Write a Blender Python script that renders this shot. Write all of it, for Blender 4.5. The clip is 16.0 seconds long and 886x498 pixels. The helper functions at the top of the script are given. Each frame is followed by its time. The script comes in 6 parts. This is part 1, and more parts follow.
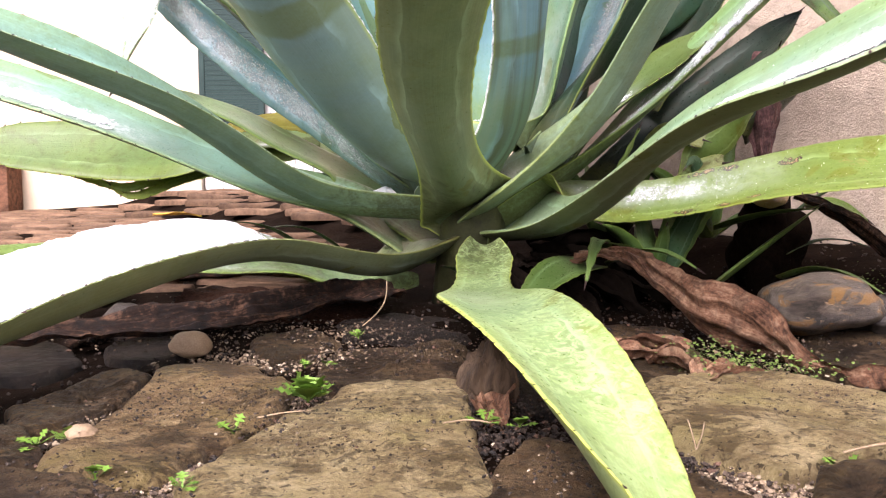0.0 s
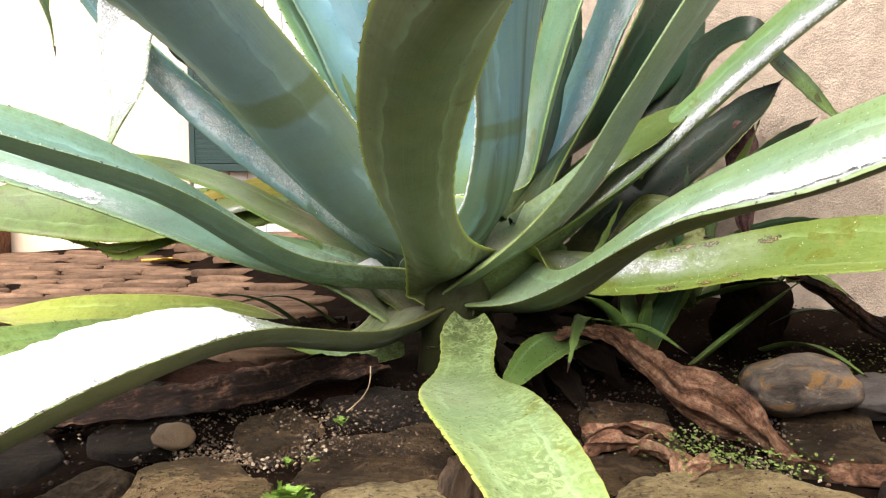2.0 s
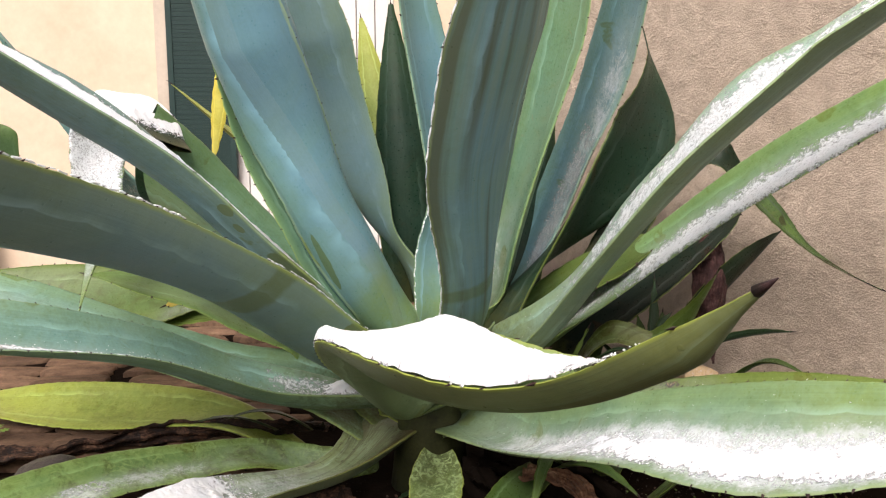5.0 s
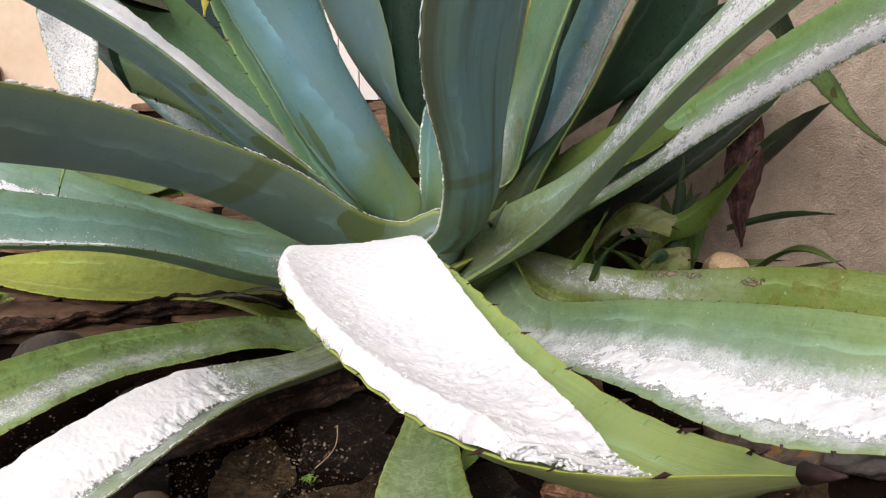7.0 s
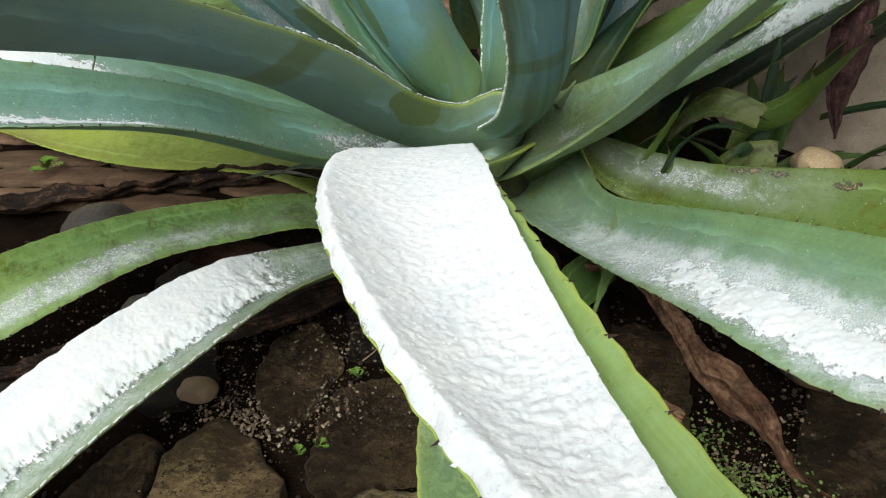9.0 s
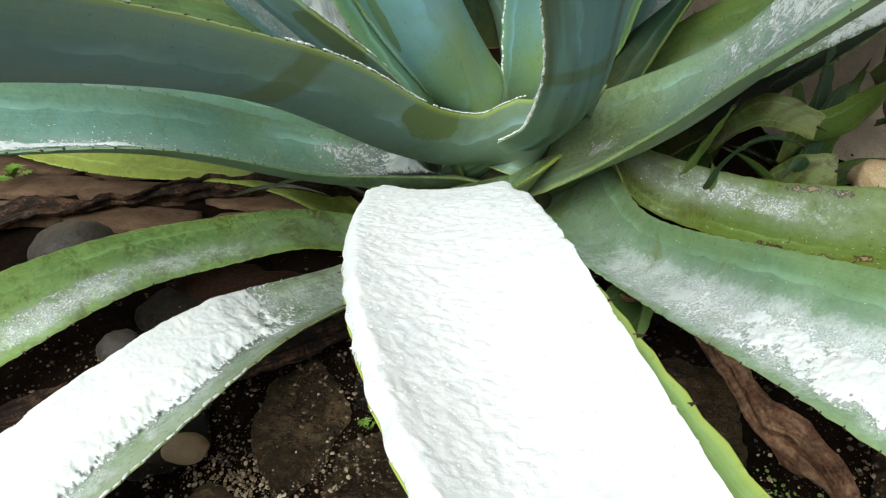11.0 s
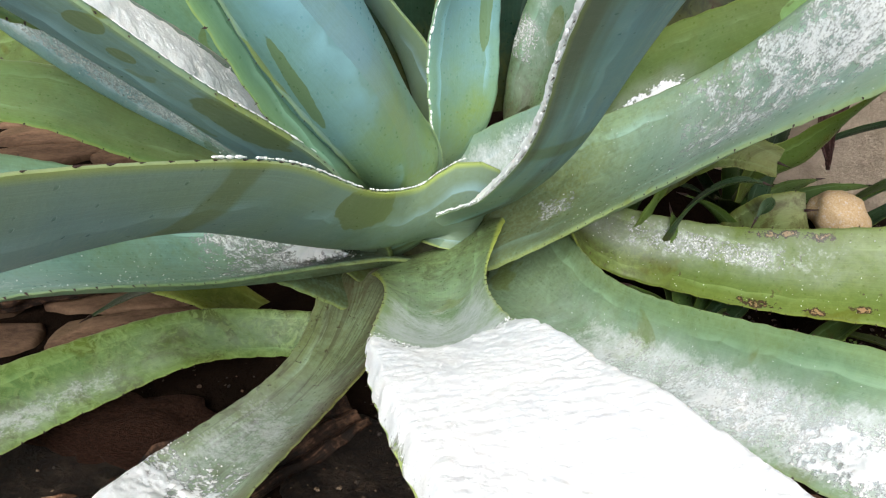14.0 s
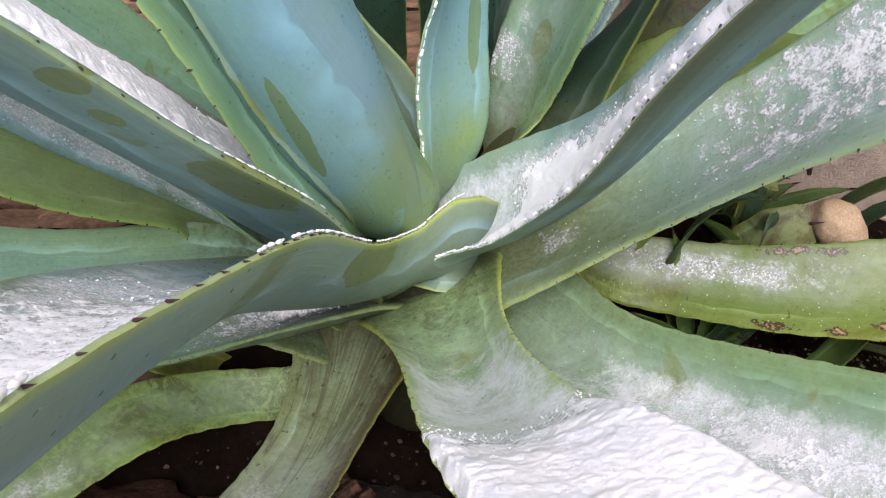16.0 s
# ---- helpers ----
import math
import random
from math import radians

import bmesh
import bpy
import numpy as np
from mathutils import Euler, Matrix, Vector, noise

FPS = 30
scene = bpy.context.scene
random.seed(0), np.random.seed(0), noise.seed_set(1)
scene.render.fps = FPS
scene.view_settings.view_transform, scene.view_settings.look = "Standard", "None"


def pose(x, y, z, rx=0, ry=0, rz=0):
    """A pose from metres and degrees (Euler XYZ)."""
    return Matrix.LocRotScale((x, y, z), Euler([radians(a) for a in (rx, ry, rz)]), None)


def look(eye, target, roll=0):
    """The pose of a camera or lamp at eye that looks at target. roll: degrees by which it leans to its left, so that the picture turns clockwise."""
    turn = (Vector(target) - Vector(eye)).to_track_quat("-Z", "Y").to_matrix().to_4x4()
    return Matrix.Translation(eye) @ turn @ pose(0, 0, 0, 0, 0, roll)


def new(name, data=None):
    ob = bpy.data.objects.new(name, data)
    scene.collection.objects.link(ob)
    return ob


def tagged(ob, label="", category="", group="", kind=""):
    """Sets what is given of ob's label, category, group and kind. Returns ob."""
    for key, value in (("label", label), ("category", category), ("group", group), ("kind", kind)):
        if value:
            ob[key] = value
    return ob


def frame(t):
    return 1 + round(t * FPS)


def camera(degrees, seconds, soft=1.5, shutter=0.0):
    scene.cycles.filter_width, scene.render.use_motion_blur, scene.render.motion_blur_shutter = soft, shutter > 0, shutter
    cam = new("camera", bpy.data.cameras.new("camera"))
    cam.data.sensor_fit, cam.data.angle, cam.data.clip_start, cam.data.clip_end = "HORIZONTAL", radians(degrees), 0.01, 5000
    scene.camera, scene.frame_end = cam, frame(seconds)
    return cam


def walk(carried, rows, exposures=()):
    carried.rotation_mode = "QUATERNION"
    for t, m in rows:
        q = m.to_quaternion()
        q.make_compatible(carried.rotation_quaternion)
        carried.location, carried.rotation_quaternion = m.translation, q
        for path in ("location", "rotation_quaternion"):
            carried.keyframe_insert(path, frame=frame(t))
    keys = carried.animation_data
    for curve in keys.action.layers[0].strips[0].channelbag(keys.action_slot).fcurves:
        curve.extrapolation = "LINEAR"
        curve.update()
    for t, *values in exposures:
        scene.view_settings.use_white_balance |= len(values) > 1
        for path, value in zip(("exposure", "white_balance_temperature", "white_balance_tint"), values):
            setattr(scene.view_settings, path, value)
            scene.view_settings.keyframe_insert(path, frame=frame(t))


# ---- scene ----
cam = camera(60, 16.0, soft=1.2)
METRES, EYE, TILT, LEAN, TURN = 1.3, 0.234, -5.0, 0.0, 0.0
ROWS = [
    (0.0, 0.0, 0.0, 0.0, 0.0, 0.0, -0.0),
    (0.5, 0.0048, 0.0029, 0.0206, -0.18, 0.01, 0.08),
    (1.0, 0.0064, -0.0011, 0.0403, -0.28, 0.63, 0.11),
    (1.5, 0.0075, -0.005, 0.0613, -0.43, 1.36, 0.13),
    (2.0, 0.0099, -0.0079, 0.0741, -0.61, 1.61, 0.18),
    (2.5, 0.0116, -0.0073, 0.0943, -0.79, 1.53, 0.2),
    (3.0, 0.0158, -0.0212, 0.1422, -0.96, 1.41, 0.24),
    (3.5, 0.0226, -0.0336, 0.2224, -1.09, 1.07, 0.37),
    (6.0, 0.0603, 0.001, 0.3732, -1.09, -7.39, 0.34),
    (6.5, 0.0688, 0.0308, 0.3844, 0.04, -10.63, 0.24),
    (7.0, 0.0781, 0.0602, 0.3939, 1.15, -14.42, 0.1),
    (7.5, 0.0809, 0.0939, 0.4011, 2.33, -17.93, -0.04),
    (8.0, 0.0768, 0.1104, 0.3994, 3.52, -21.16, -0.2),
    (8.5, 0.073, 0.1222, 0.4039, 4.73, -23.5, -0.36),
    (9.0, 0.0708, 0.1383, 0.416, 5.6, -25.42, -0.48),
    (11.5, 0.0053, 0.2923, 0.419, 3.42, -26.93, -0.62),
    (12.0, -0.0139, 0.3242, 0.4231, 1.42, -26.93, -0.58),
    (12.5, -0.0319, 0.3589, 0.4274, -0.68, -26.91, -0.53),
    (13.0, -0.0532, 0.3873, 0.4319, -3.61, -26.82, -0.41),
    (13.5, -0.0696, 0.4171, 0.4299, -6.58, -26.82, -0.21),
    (14.0, -0.0802, 0.4462, 0.4276, -9.7, -26.77, -0.03),
    (14.5, -0.0976, 0.4729, 0.4297, -12.94, -26.76, 0.17),
    (15.0, -0.1161, 0.4939, 0.426, -15.42, -26.71, 0.34),
    (15.5, -0.1271, 0.5183, 0.4266, -16.7, -26.7, 0.44),
    (16.0, -0.1391, 0.5439, 0.4287, -17.5, -26.7, 0.49),
]
EXPOSURES = [(0.0, 2.15, 6500, 26), (1.0, 2.1, 6600, 23), (2.0, 1.9, 6800, 15), (3.5, 1.45, 6850, 13), (6.0, 1.03, 6850, 19), (6.5, 1.03, 6850, 19), (7.0, 0.8, 6780, 17), (7.5, 0.54, 6650, 9), (8.0, 0.54, 6500, 6), (9.0, 0.71, 6400, 1), (11.5, 0.96, 6400, -2), (12.5, 1.08, 6480, 0), (13.5, 1.36, 6550, 0), (14.0, 1.34, 6520, 8), (15.0, 1.33, 6450, 14), (16.0, 1.33, 6380, 23)]
walk(cam, [(t, pose(0, 0, EYE, TILT, LEAN, TURN) @ pose(METRES * x, METRES * y, METRES * z, 90 + pitch, roll, yaw)) for t, x, y, z, yaw, pitch, roll in ROWS], EXPOSURES)

# ---- sky and sun: an overcast day ----
world = bpy.data.worlds.new("overcast")
scene.world = world
world.use_nodes = True
wn, wl = world.node_tree.nodes, world.node_tree.links
sky = wn.new("ShaderNodeTexSky")
sky.sky_type, sky.sun_disc = "NISHITA", False
sky.sun_elevation, sky.sun_rotation = radians(44), radians(196)
sky.air_density, sky.dust_density, sky.ozone_density = 1.0, 4.0, 1.0
wash = wn.new("ShaderNodeHueSaturation")
wash.inputs["Saturation"].default_value = 0.45
wl.new(sky.outputs[0], wash.inputs["Color"])
wl.new(wash.outputs[0], wn["Background"].inputs["Color"])
wn["Background"].inputs["Strength"].default_value = 0.08
sun = new("sun", bpy.data.lights.new("sun", "SUN"))
sun.data.energy, sun.data.angle, sun.data.color = 1.35, radians(30), (1.0, 0.985, 0.975)
sun.matrix_world = look((-1.1, -2.65, 3.9), (0, 1.2, 0))


# ---- small tools ----
def part(name, mesh, material, parent=None, label="", smooth=True):
    """Link a mesh or a bmesh as one object, under a thing if one is given."""
    if isinstance(mesh, bmesh.types.BMesh):
        me = bpy.data.meshes.new(name)
        mesh.to_mesh(me)
        mesh.free()
        mesh = me
    if material is not None and not mesh.materials:
        mesh.materials.append(material)
    if smooth:
        mesh.polygons.foreach_set("use_smooth", [True] * len(mesh.polygons))
    ob = new(name, mesh)
    ob.parent = parent
    if label:
        tagged(ob, label)
    return ob


def grid_mesh(name, sheets, bits=None):
    """A mesh out of grids of points (rows x columns x 3), each with an optional array of UVs and a mask of the cells to keep.
    bits: more vertices and triangles, with 1 for their UV."""
    verts, faces, uvs, base = [], [], [], 0
    for pts, uv, keep, flip in sheets:
        r, c = pts.shape[:2]
        verts.append(pts.reshape(-1, 3))
        idx = np.arange(r * c).reshape(r, c) + base
        quad = np.stack([idx[:-1, :-1], idx[:-1, 1:], idx[1:, 1:], idx[1:, :-1]], -1)
        if flip:
            quad = quad[..., ::-1]
        quad = quad.reshape(-1, 4)
        if keep is not None:
            quad = quad[keep.reshape(-1)]
        faces.append(quad)
        uvs.append((uv if uv is not None else np.zeros((r, c, 2))).reshape(-1, 2))
        base += r * c
    verts, faces, uvs = np.concatenate(verts), np.concatenate(faces), np.concatenate(uvs)
    used = np.unique(faces)
    back = np.zeros(len(verts), int)
    back[used] = np.arange(len(used))
    me = bpy.data.meshes.new(name)
    points, polys, flat_uv = verts[used], back[faces].tolist(), uvs[faces.reshape(-1)].reshape(-1)
    if bits is not None and len(bits[1]):
        polys += (np.array(bits[1]) + len(points)).tolist()
        points = np.concatenate([points, np.array(bits[0])])
        flat_uv = np.concatenate([flat_uv, np.ones(len(bits[1]) * 6)])
    me.from_pydata(points.tolist(), [], polys)
    layer = me.uv_layers.new(name="along")
    layer.data.foreach_set("uv", flat_uv.astype(np.float32))
    me.update()
    return me


def spline(rows, n):
    """A natural cubic spline through the rows, sampled n times."""
    p = np.array(rows, float)
    k = len(p)
    a, b = np.eye(k), np.zeros((k, k))
    for i in range(1, k - 1):
        a[i, i - 1:i + 2], b[i, i - 1:i + 2] = (1, 4, 1), (6, -12, 6)
    m = np.linalg.solve(a, b) @ p
    s = np.linspace(0, k - 1, n)
    i = np.minimum(s.astype(int), k - 2)
    f = (s - i)[:, None]
    g = 1 - f
    return g * p[i] + f * p[i + 1] + ((g ** 3 - g) * m[i] + (f ** 3 - f) * m[i + 1]) / 6


def rough(points, scale, seed=0.0, octaves=3):
    """Fractal noise at each point, about -1 to 1."""
    flat = points.reshape(-1, 3)
    out = np.array([noise.fractal(Vector((p[0] * scale + seed, p[1] * scale, p[2] * scale)), 0.9, 2.0, octaves) for p in flat])
    return out.reshape(points.shape[:-1])


def step(lo, hi, x):
    t = np.clip((x - lo) / (hi - lo), 0, 1)
    return t * t * (3 - 2 * t)


# ---- materials ----
def nodes_of(name):
    m = bpy.data.materials.new(name)
    m.use_nodes = True
    return m, m.node_tree.nodes, m.node_tree.links, m.node_tree.nodes["Principled BSDF"]


def ramp(n, l, source, stops):
    r = n.new("ShaderNodeValToRGB")
    while len(r.color_ramp.elements) < len(stops):
        r.color_ramp.elements.new(0.5)
    for e, (at, c) in zip(r.color_ramp.elements, stops):
        e.position, e.color = at, (*c, 1) if len(c) == 3 else c
    l.new(source, r.inputs[0])
    return r.outputs[0]


def noise_at(n, l, vector, scale, detail=4, roughness=0.55, distortion=0.0):
    t = n.new("ShaderNodeTexNoise")
    t.inputs["Scale"].default_value, t.inputs["Detail"].default_value = scale, detail
    t.inputs["Roughness"].default_value, t.inputs["Distortion"].default_value = roughness, distortion
    l.new(vector, t.inputs["Vector"])
    return t.outputs["Fac"]


def math_of(n, l, op, a, b=None, c=None, clamp=False):
    t = n.new("ShaderNodeMath")
    t.operation, t.use_clamp = op, clamp
    for i, v in enumerate((a, b, c)):
        if v is None:
            continue
        if isinstance(v, (int, float)):
            t.inputs[i].default_value = v
        else:
            l.new(v, t.inputs[i])
    return t.outputs[0]


def mix_of(n, l, fac, a, b):
    t = n.new("ShaderNodeMix")
    t.data_type = "RGBA"
    for sock, v in ((t.inputs[0], fac), (t.inputs[6], a), (t.inputs[7], b)):
        if isinstance(v, (int, float)):
            sock.default_value = v
        elif isinstance(v, tuple):
            sock.default_value = (*v, 1)
        else:
            l.new(v, sock)
    return t.outputs[2]


def bump_of(n, l, bsdf, height, strength, distance):
    t = n.new("ShaderNodeBump")
    t.inputs["Strength"].default_value, t.inputs["Distance"].default_value = strength, distance
    l.new(height, t.inputs["Height"])
    l.new(t.outputs[0], bsdf.inputs["Normal"])


def window_of(n, l, x, lo, hi, soft):
    """1 between lo and hi, fading over soft."""
    up = n.new("ShaderNodeMapRange")
    up.interpolation_type = "SMOOTHSTEP"
    dn = n.new("ShaderNodeMapRange")
    dn.interpolation_type = "SMOOTHSTEP"
    for t, a, b in ((up, lo - soft, lo + soft), (dn, hi + soft, hi - soft)):
        t.inputs["From Min"].default_value, t.inputs["From Max"].default_value = a, b
        l.new(x, t.inputs["Value"])
    return math_of(n, l, "MULTIPLY", up.outputs[0], dn.outputs[0])


def leaf_material(name, base, mid, tip, frost=(), spots=0.0, gloss=0.42, bands=(), wet=0.5, patches=(), stained=0.0, margin=0.25, dirt=0.75, foot_at=(0.02, 0.26), mottle=0.0, grime=0.0, veined=0.0):
    """Waxy agave skin: colour from base to tip, streaks, bloom rubbed off in patches, prints of the neighbours' teeth, frost where it lies."""
    m, n, l, b = nodes_of(name)
    uv, ob = n.new("ShaderNodeUVMap"), n.new("ShaderNodeTexCoord")
    sep = n.new("ShaderNodeSeparateXYZ")
    l.new(uv.outputs[0], sep.inputs[0])
    u, v, p = sep.outputs[0], sep.outputs[1], ob.outputs["Object"]
    wob = noise_at(n, l, p, 7, 4)
    along = math_of(n, l, "ADD", u, math_of(n, l, "MULTIPLY_ADD", wob, 0.5, -0.25))
    col = ramp(n, l, along, [(foot_at[0], base), (foot_at[1], mid), (max(0.6, foot_at[1] + 0.05), mid), (0.95, tip)])
    calm = 1.0 if dirt > 0.3 else 0.4
    green = (mid[0] * 1.12, mid[1] * 1.0, mid[2] * 0.55)
    col = mix_of(n, l, math_of(n, l, "MULTIPLY", ramp(n, l, noise_at(n, l, p, 4.5, 5, 0.6, 0.8), [(0.42, (0, 0, 0)), (0.72, (1, 1, 1))]), 0.6), col, green)
    rim = math_of(n, l, "ABSOLUTE", math_of(n, l, "MULTIPLY_ADD", v, 2.0, -1.0))
    wide = math_of(n, l, "ADD", rim, math_of(n, l, "MULTIPLY_ADD", noise_at(n, l, p, 5, 3), 0.9, -0.45))
    flank = ramp(n, l, wide, [(0.55, (0, 0, 0)), (0.8, (1, 1, 1))])
    col = mix_of(n, l, math_of(n, l, "MULTIPLY", flank, 0.45), col, (mid[0] * 1.35, mid[1] * 1.15, mid[2] * 0.6))
    pale = ramp(n, l, noise_at(n, l, p, 3.2, 3, 0.5, 0.4), [(0.45, (0, 0, 0)), (0.7, (1, 1, 1))])
    col = mix_of(n, l, math_of(n, l, "MULTIPLY", pale, 0.22), col, (mid[0] * 1.5 + 0.03, mid[1] * 1.32 + 0.03, mid[2] * 1.35 + 0.03))
    stretch = n.new("ShaderNodeMapping")
    stretch.inputs["Scale"].default_value = (3.0, 26, 1)
    l.new(uv.outputs[0], stretch.inputs[0])
    grain = noise_at(n, l, stretch.outputs[0], 2.2, 6, 0.62, 0.3)
    col = mix_of(n, l, math_of(n, l, "MULTIPLY", ramp(n, l, grain, [(0.45, (0, 0, 0)), (0.72, (1, 1, 1))]), 0.3 * calm), col, tuple(c * 0.6 for c in mid))
    col = mix_of(n, l, math_of(n, l, "MULTIPLY", ramp(n, l, grain, [(0.25, (1, 1, 1)), (0.45, (0, 0, 0))]), 0.3 * calm), col, tuple(min(1, c * 1.45 + 0.03) for c in mid))
    cloud = noise_at(n, l, p, 15, 6, 0.62, 0.7)
    col = mix_of(n, l, math_of(n, l, "MULTIPLY", ramp(n, l, cloud, [(0.5, (0, 0, 0)), (0.68, (1, 1, 1))]), 0.38 * calm), col, (mid[0] * 0.62, mid[1] * 0.66, mid[2] * 0.55))
    col = mix_of(n, l, math_of(n, l, "MULTIPLY", ramp(n, l, cloud, [(0.32, (1, 1, 1)), (0.48, (0, 0, 0))]), 0.3 * calm), col, (mid[0] * 1.5 + 0.02, mid[1] * 1.3 + 0.02, mid[2] * 1.2 + 0.02))
    # prints left by the teeth of the leaf that lay against this one in the bud
    saw = math_of(n, l, "ABSOLUTE", math_of(n, l, "SINE", math_of(n, l, "MULTIPLY", u, 58.0)))
    line = math_of(n, l, "ADD", math_of(n, l, "MULTIPLY_ADD", saw, -0.05, 0.66), math_of(n, l, "MULTIPLY_ADD", u, -0.2, 0.0))
    off = math_of(n, l, "SUBTRACT", rim, line)
    mark = math_of(n, l, "MULTIPLY", ramp(n, l, off, [(0.0, (0, 0, 0)), (0.02, (1, 1, 1)), (0.03, (1, 1, 1)), (0.16, (0, 0, 0))]), ramp(n, l, wob, [(0.4, (0, 0, 0)), (0.6, (1, 1, 1))]))
    col = mix_of(n, l, math_of(n, l, "MULTIPLY", mark, 0.85), col, tuple(min(1, c * 1.6 + 0.045) for c in mid))
    # bloom rubbed off
    olive = (mid[0] * 0.72 + 0.02, mid[1] * 0.66, mid[2] * 0.22)
    patch = ramp(n, l, noise_at(n, l, p, 10, 3, 0.5, 0.5), [(0.665, (0, 0, 0)), (0.685, (1, 1, 1))])
    col = mix_of(n, l, math_of(n, l, "MULTIPLY", patch, 0.75 if dirt > 0.3 else 0.0), col, olive)
    smear = ramp(n, l, noise_at(n, l, p, 26, 6, 0.7, 1.2), [(0.5, (0, 0, 0)), (0.72, (1, 1, 1))])
    col = mix_of(n, l, math_of(n, l, "MULTIPLY", smear, 0.38 * calm), col, olive)
    for u0, u1 in bands:
        w = math_of(n, l, "ADD", u, math_of(n, l, "MULTIPLY_ADD", noise_at(n, l, p, 18, 4), 0.03, -0.015))
        col = mix_of(n, l, math_of(n, l, "MULTIPLY", window_of(n, l, w, u0, u1, 0.006), 0.7), col, olive)
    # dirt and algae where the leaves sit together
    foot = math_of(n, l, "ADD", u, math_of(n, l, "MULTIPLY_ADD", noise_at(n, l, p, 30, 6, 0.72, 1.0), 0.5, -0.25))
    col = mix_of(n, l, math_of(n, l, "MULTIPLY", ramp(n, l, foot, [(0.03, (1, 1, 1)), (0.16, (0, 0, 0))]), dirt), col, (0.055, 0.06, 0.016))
    scuff = ramp(n, l, noise_at(n, l, p, 48, 7, 0.78, 1.5), [(0.58, (0, 0, 0)), (0.66, (1, 1, 1))])
    col = mix_of(n, l, math_of(n, l, "MULTIPLY", scuff, 0.3 if dirt > 0.3 else 0.05), col, (mid[0] * 0.7 + 0.02, mid[1] * 0.62 + 0.01, mid[2] * 0.3))
    fine = noise_at(n, l, p, 190, 4, 0.6)
    col = mix_of(n, l, math_of(n, l, "MULTIPLY_ADD", fine, 0.7 * calm, -0.3 * calm, clamp=True), col, tuple(min(1, c * 1.6 + 0.02) for c in mid))
    for pu, pv, ru, rv, tint, *more in patches:
        slope = more[0] if more else 0.0
        du = math_of(n, l, "MULTIPLY", math_of(n, l, "SUBTRACT", u, pu), 1.0 / ru)
        lean = math_of(n, l, "MULTIPLY", math_of(n, l, "SUBTRACT", u, pu), slope)
        dv = math_of(n, l, "MULTIPLY", math_of(n, l, "SUBTRACT", math_of(n, l, "SUBTRACT", v, pv), lean), 1.0 / rv)
        d2 = math_of(n, l, "ADD", math_of(n, l, "MULTIPLY", du, du), math_of(n, l, "MULTIPLY", dv, dv))
        if tint == "scab":
            d2 = math_of(n, l, "ADD", d2, math_of(n, l, "MULTIPLY_ADD", noise_at(n, l, p, 120, 4, 0.7), 5.0, -2.2))
            col = mix_of(n, l, ramp(n, l, d2, [(0.75, (1, 1, 1)), (0.9, (0, 0, 0))]), col, (0.035, 0.018, 0.01))
            col = mix_of(n, l, ramp(n, l, d2, [(0.1, (1, 1, 1)), (0.3, (0, 0, 0))]), col, (0.35, 0.22, 0.12))
        else:
            d2 = math_of(n, l, "ADD", d2, math_of(n, l, "MULTIPLY_ADD", noise_at(n, l, p, 26, 5), 1.8, -0.9))
            col = mix_of(n, l, math_of(n, l, "MULTIPLY", ramp(n, l, d2, [(0.9, (1, 1, 1)), (1.05, (0, 0, 0))]), 0.85), col, olive)
    if stained:
        st = noise_at(n, l, p, 13, 6, 0.7, 1.6)
        col = mix_of(n, l, math_of(n, l, "MULTIPLY", ramp(n, l, st, [(0.48, (0, 0, 0)), (0.62, (1, 1, 1))]), stained), col, (mid[0] * 0.5 + 0.005, mid[1] * 0.36, mid[2] * 0.22))
    if mottle:
        fleck = noise_at(n, l, p, 65, 6, 0.7, 1.4)
        where = ramp(n, l, noise_at(n, l, p, 12, 4, 0.6, 0.8), [(0.36, (0.15, 0.15, 0.15)), (0.62, (1, 1, 1))])
        col = mix_of(n, l, math_of(n, l, "MULTIPLY", math_of(n, l, "MULTIPLY", ramp(n, l, fleck, [(0.48, (0, 0, 0)), (0.58, (1, 1, 1))]), where), mottle), col, (mid[0] * 1.5 + 0.05, mid[1] * 1.35 + 0.05, mid[2] * 1.3 + 0.03))
        col = mix_of(n, l, math_of(n, l, "MULTIPLY", ramp(n, l, fleck, [(0.36, (1, 1, 1)), (0.45, (0, 0, 0))]), mottle * 0.3), col, (mid[0] * 0.5, mid[1] * 0.5, mid[2] * 0.4))
    if veined:
        # broad brown streaks along the back of the leaf
        band = n.new("ShaderNodeMapping")
        band.inputs["Scale"].default_value = (1.3, 6.0, 1)
        l.new(uv.outputs[0], band.inputs[0])
        broad = noise_at(n, l, band.outputs[0], 1.0, 4, 0.5, 0.35)
        col = mix_of(n, l, math_of(n, l, "MULTIPLY", ramp(n, l, broad, [(0.45, (0, 0, 0)), (0.6, (1, 1, 1))]), veined), col, (0.085, 0.085, 0.04))
        col = mix_of(n, l, math_of(n, l, "MULTIPLY", ramp(n, l, broad, [(0.34, (1, 1, 1)), (0.45, (0, 0, 0))]), veined * 0.7), col, (0.23, 0.29, 0.22))
    if grime:
        # brown runs of dirty melt water, rot along one margin and specks near the foot
        run = n.new("ShaderNodeMapping")
        run.inputs["Scale"].default_value = (3.2, 4.5, 1)
        l.new(uv.outputs[0], run.inputs[0])
        vein = math_of(n, l, "ABSOLUTE", math_of(n, l, "SUBTRACT", noise_at(n, l, run.outputs[0], 1.0, 5, 0.55, 0.9), 0.5))
        near = ramp(n, l, math_of(n, l, "ADD", u, math_of(n, l, "MULTIPLY_ADD", wob, 0.2, -0.1)), [(grime * 0.55, (1, 1, 1)), (grime, (0, 0, 0))])
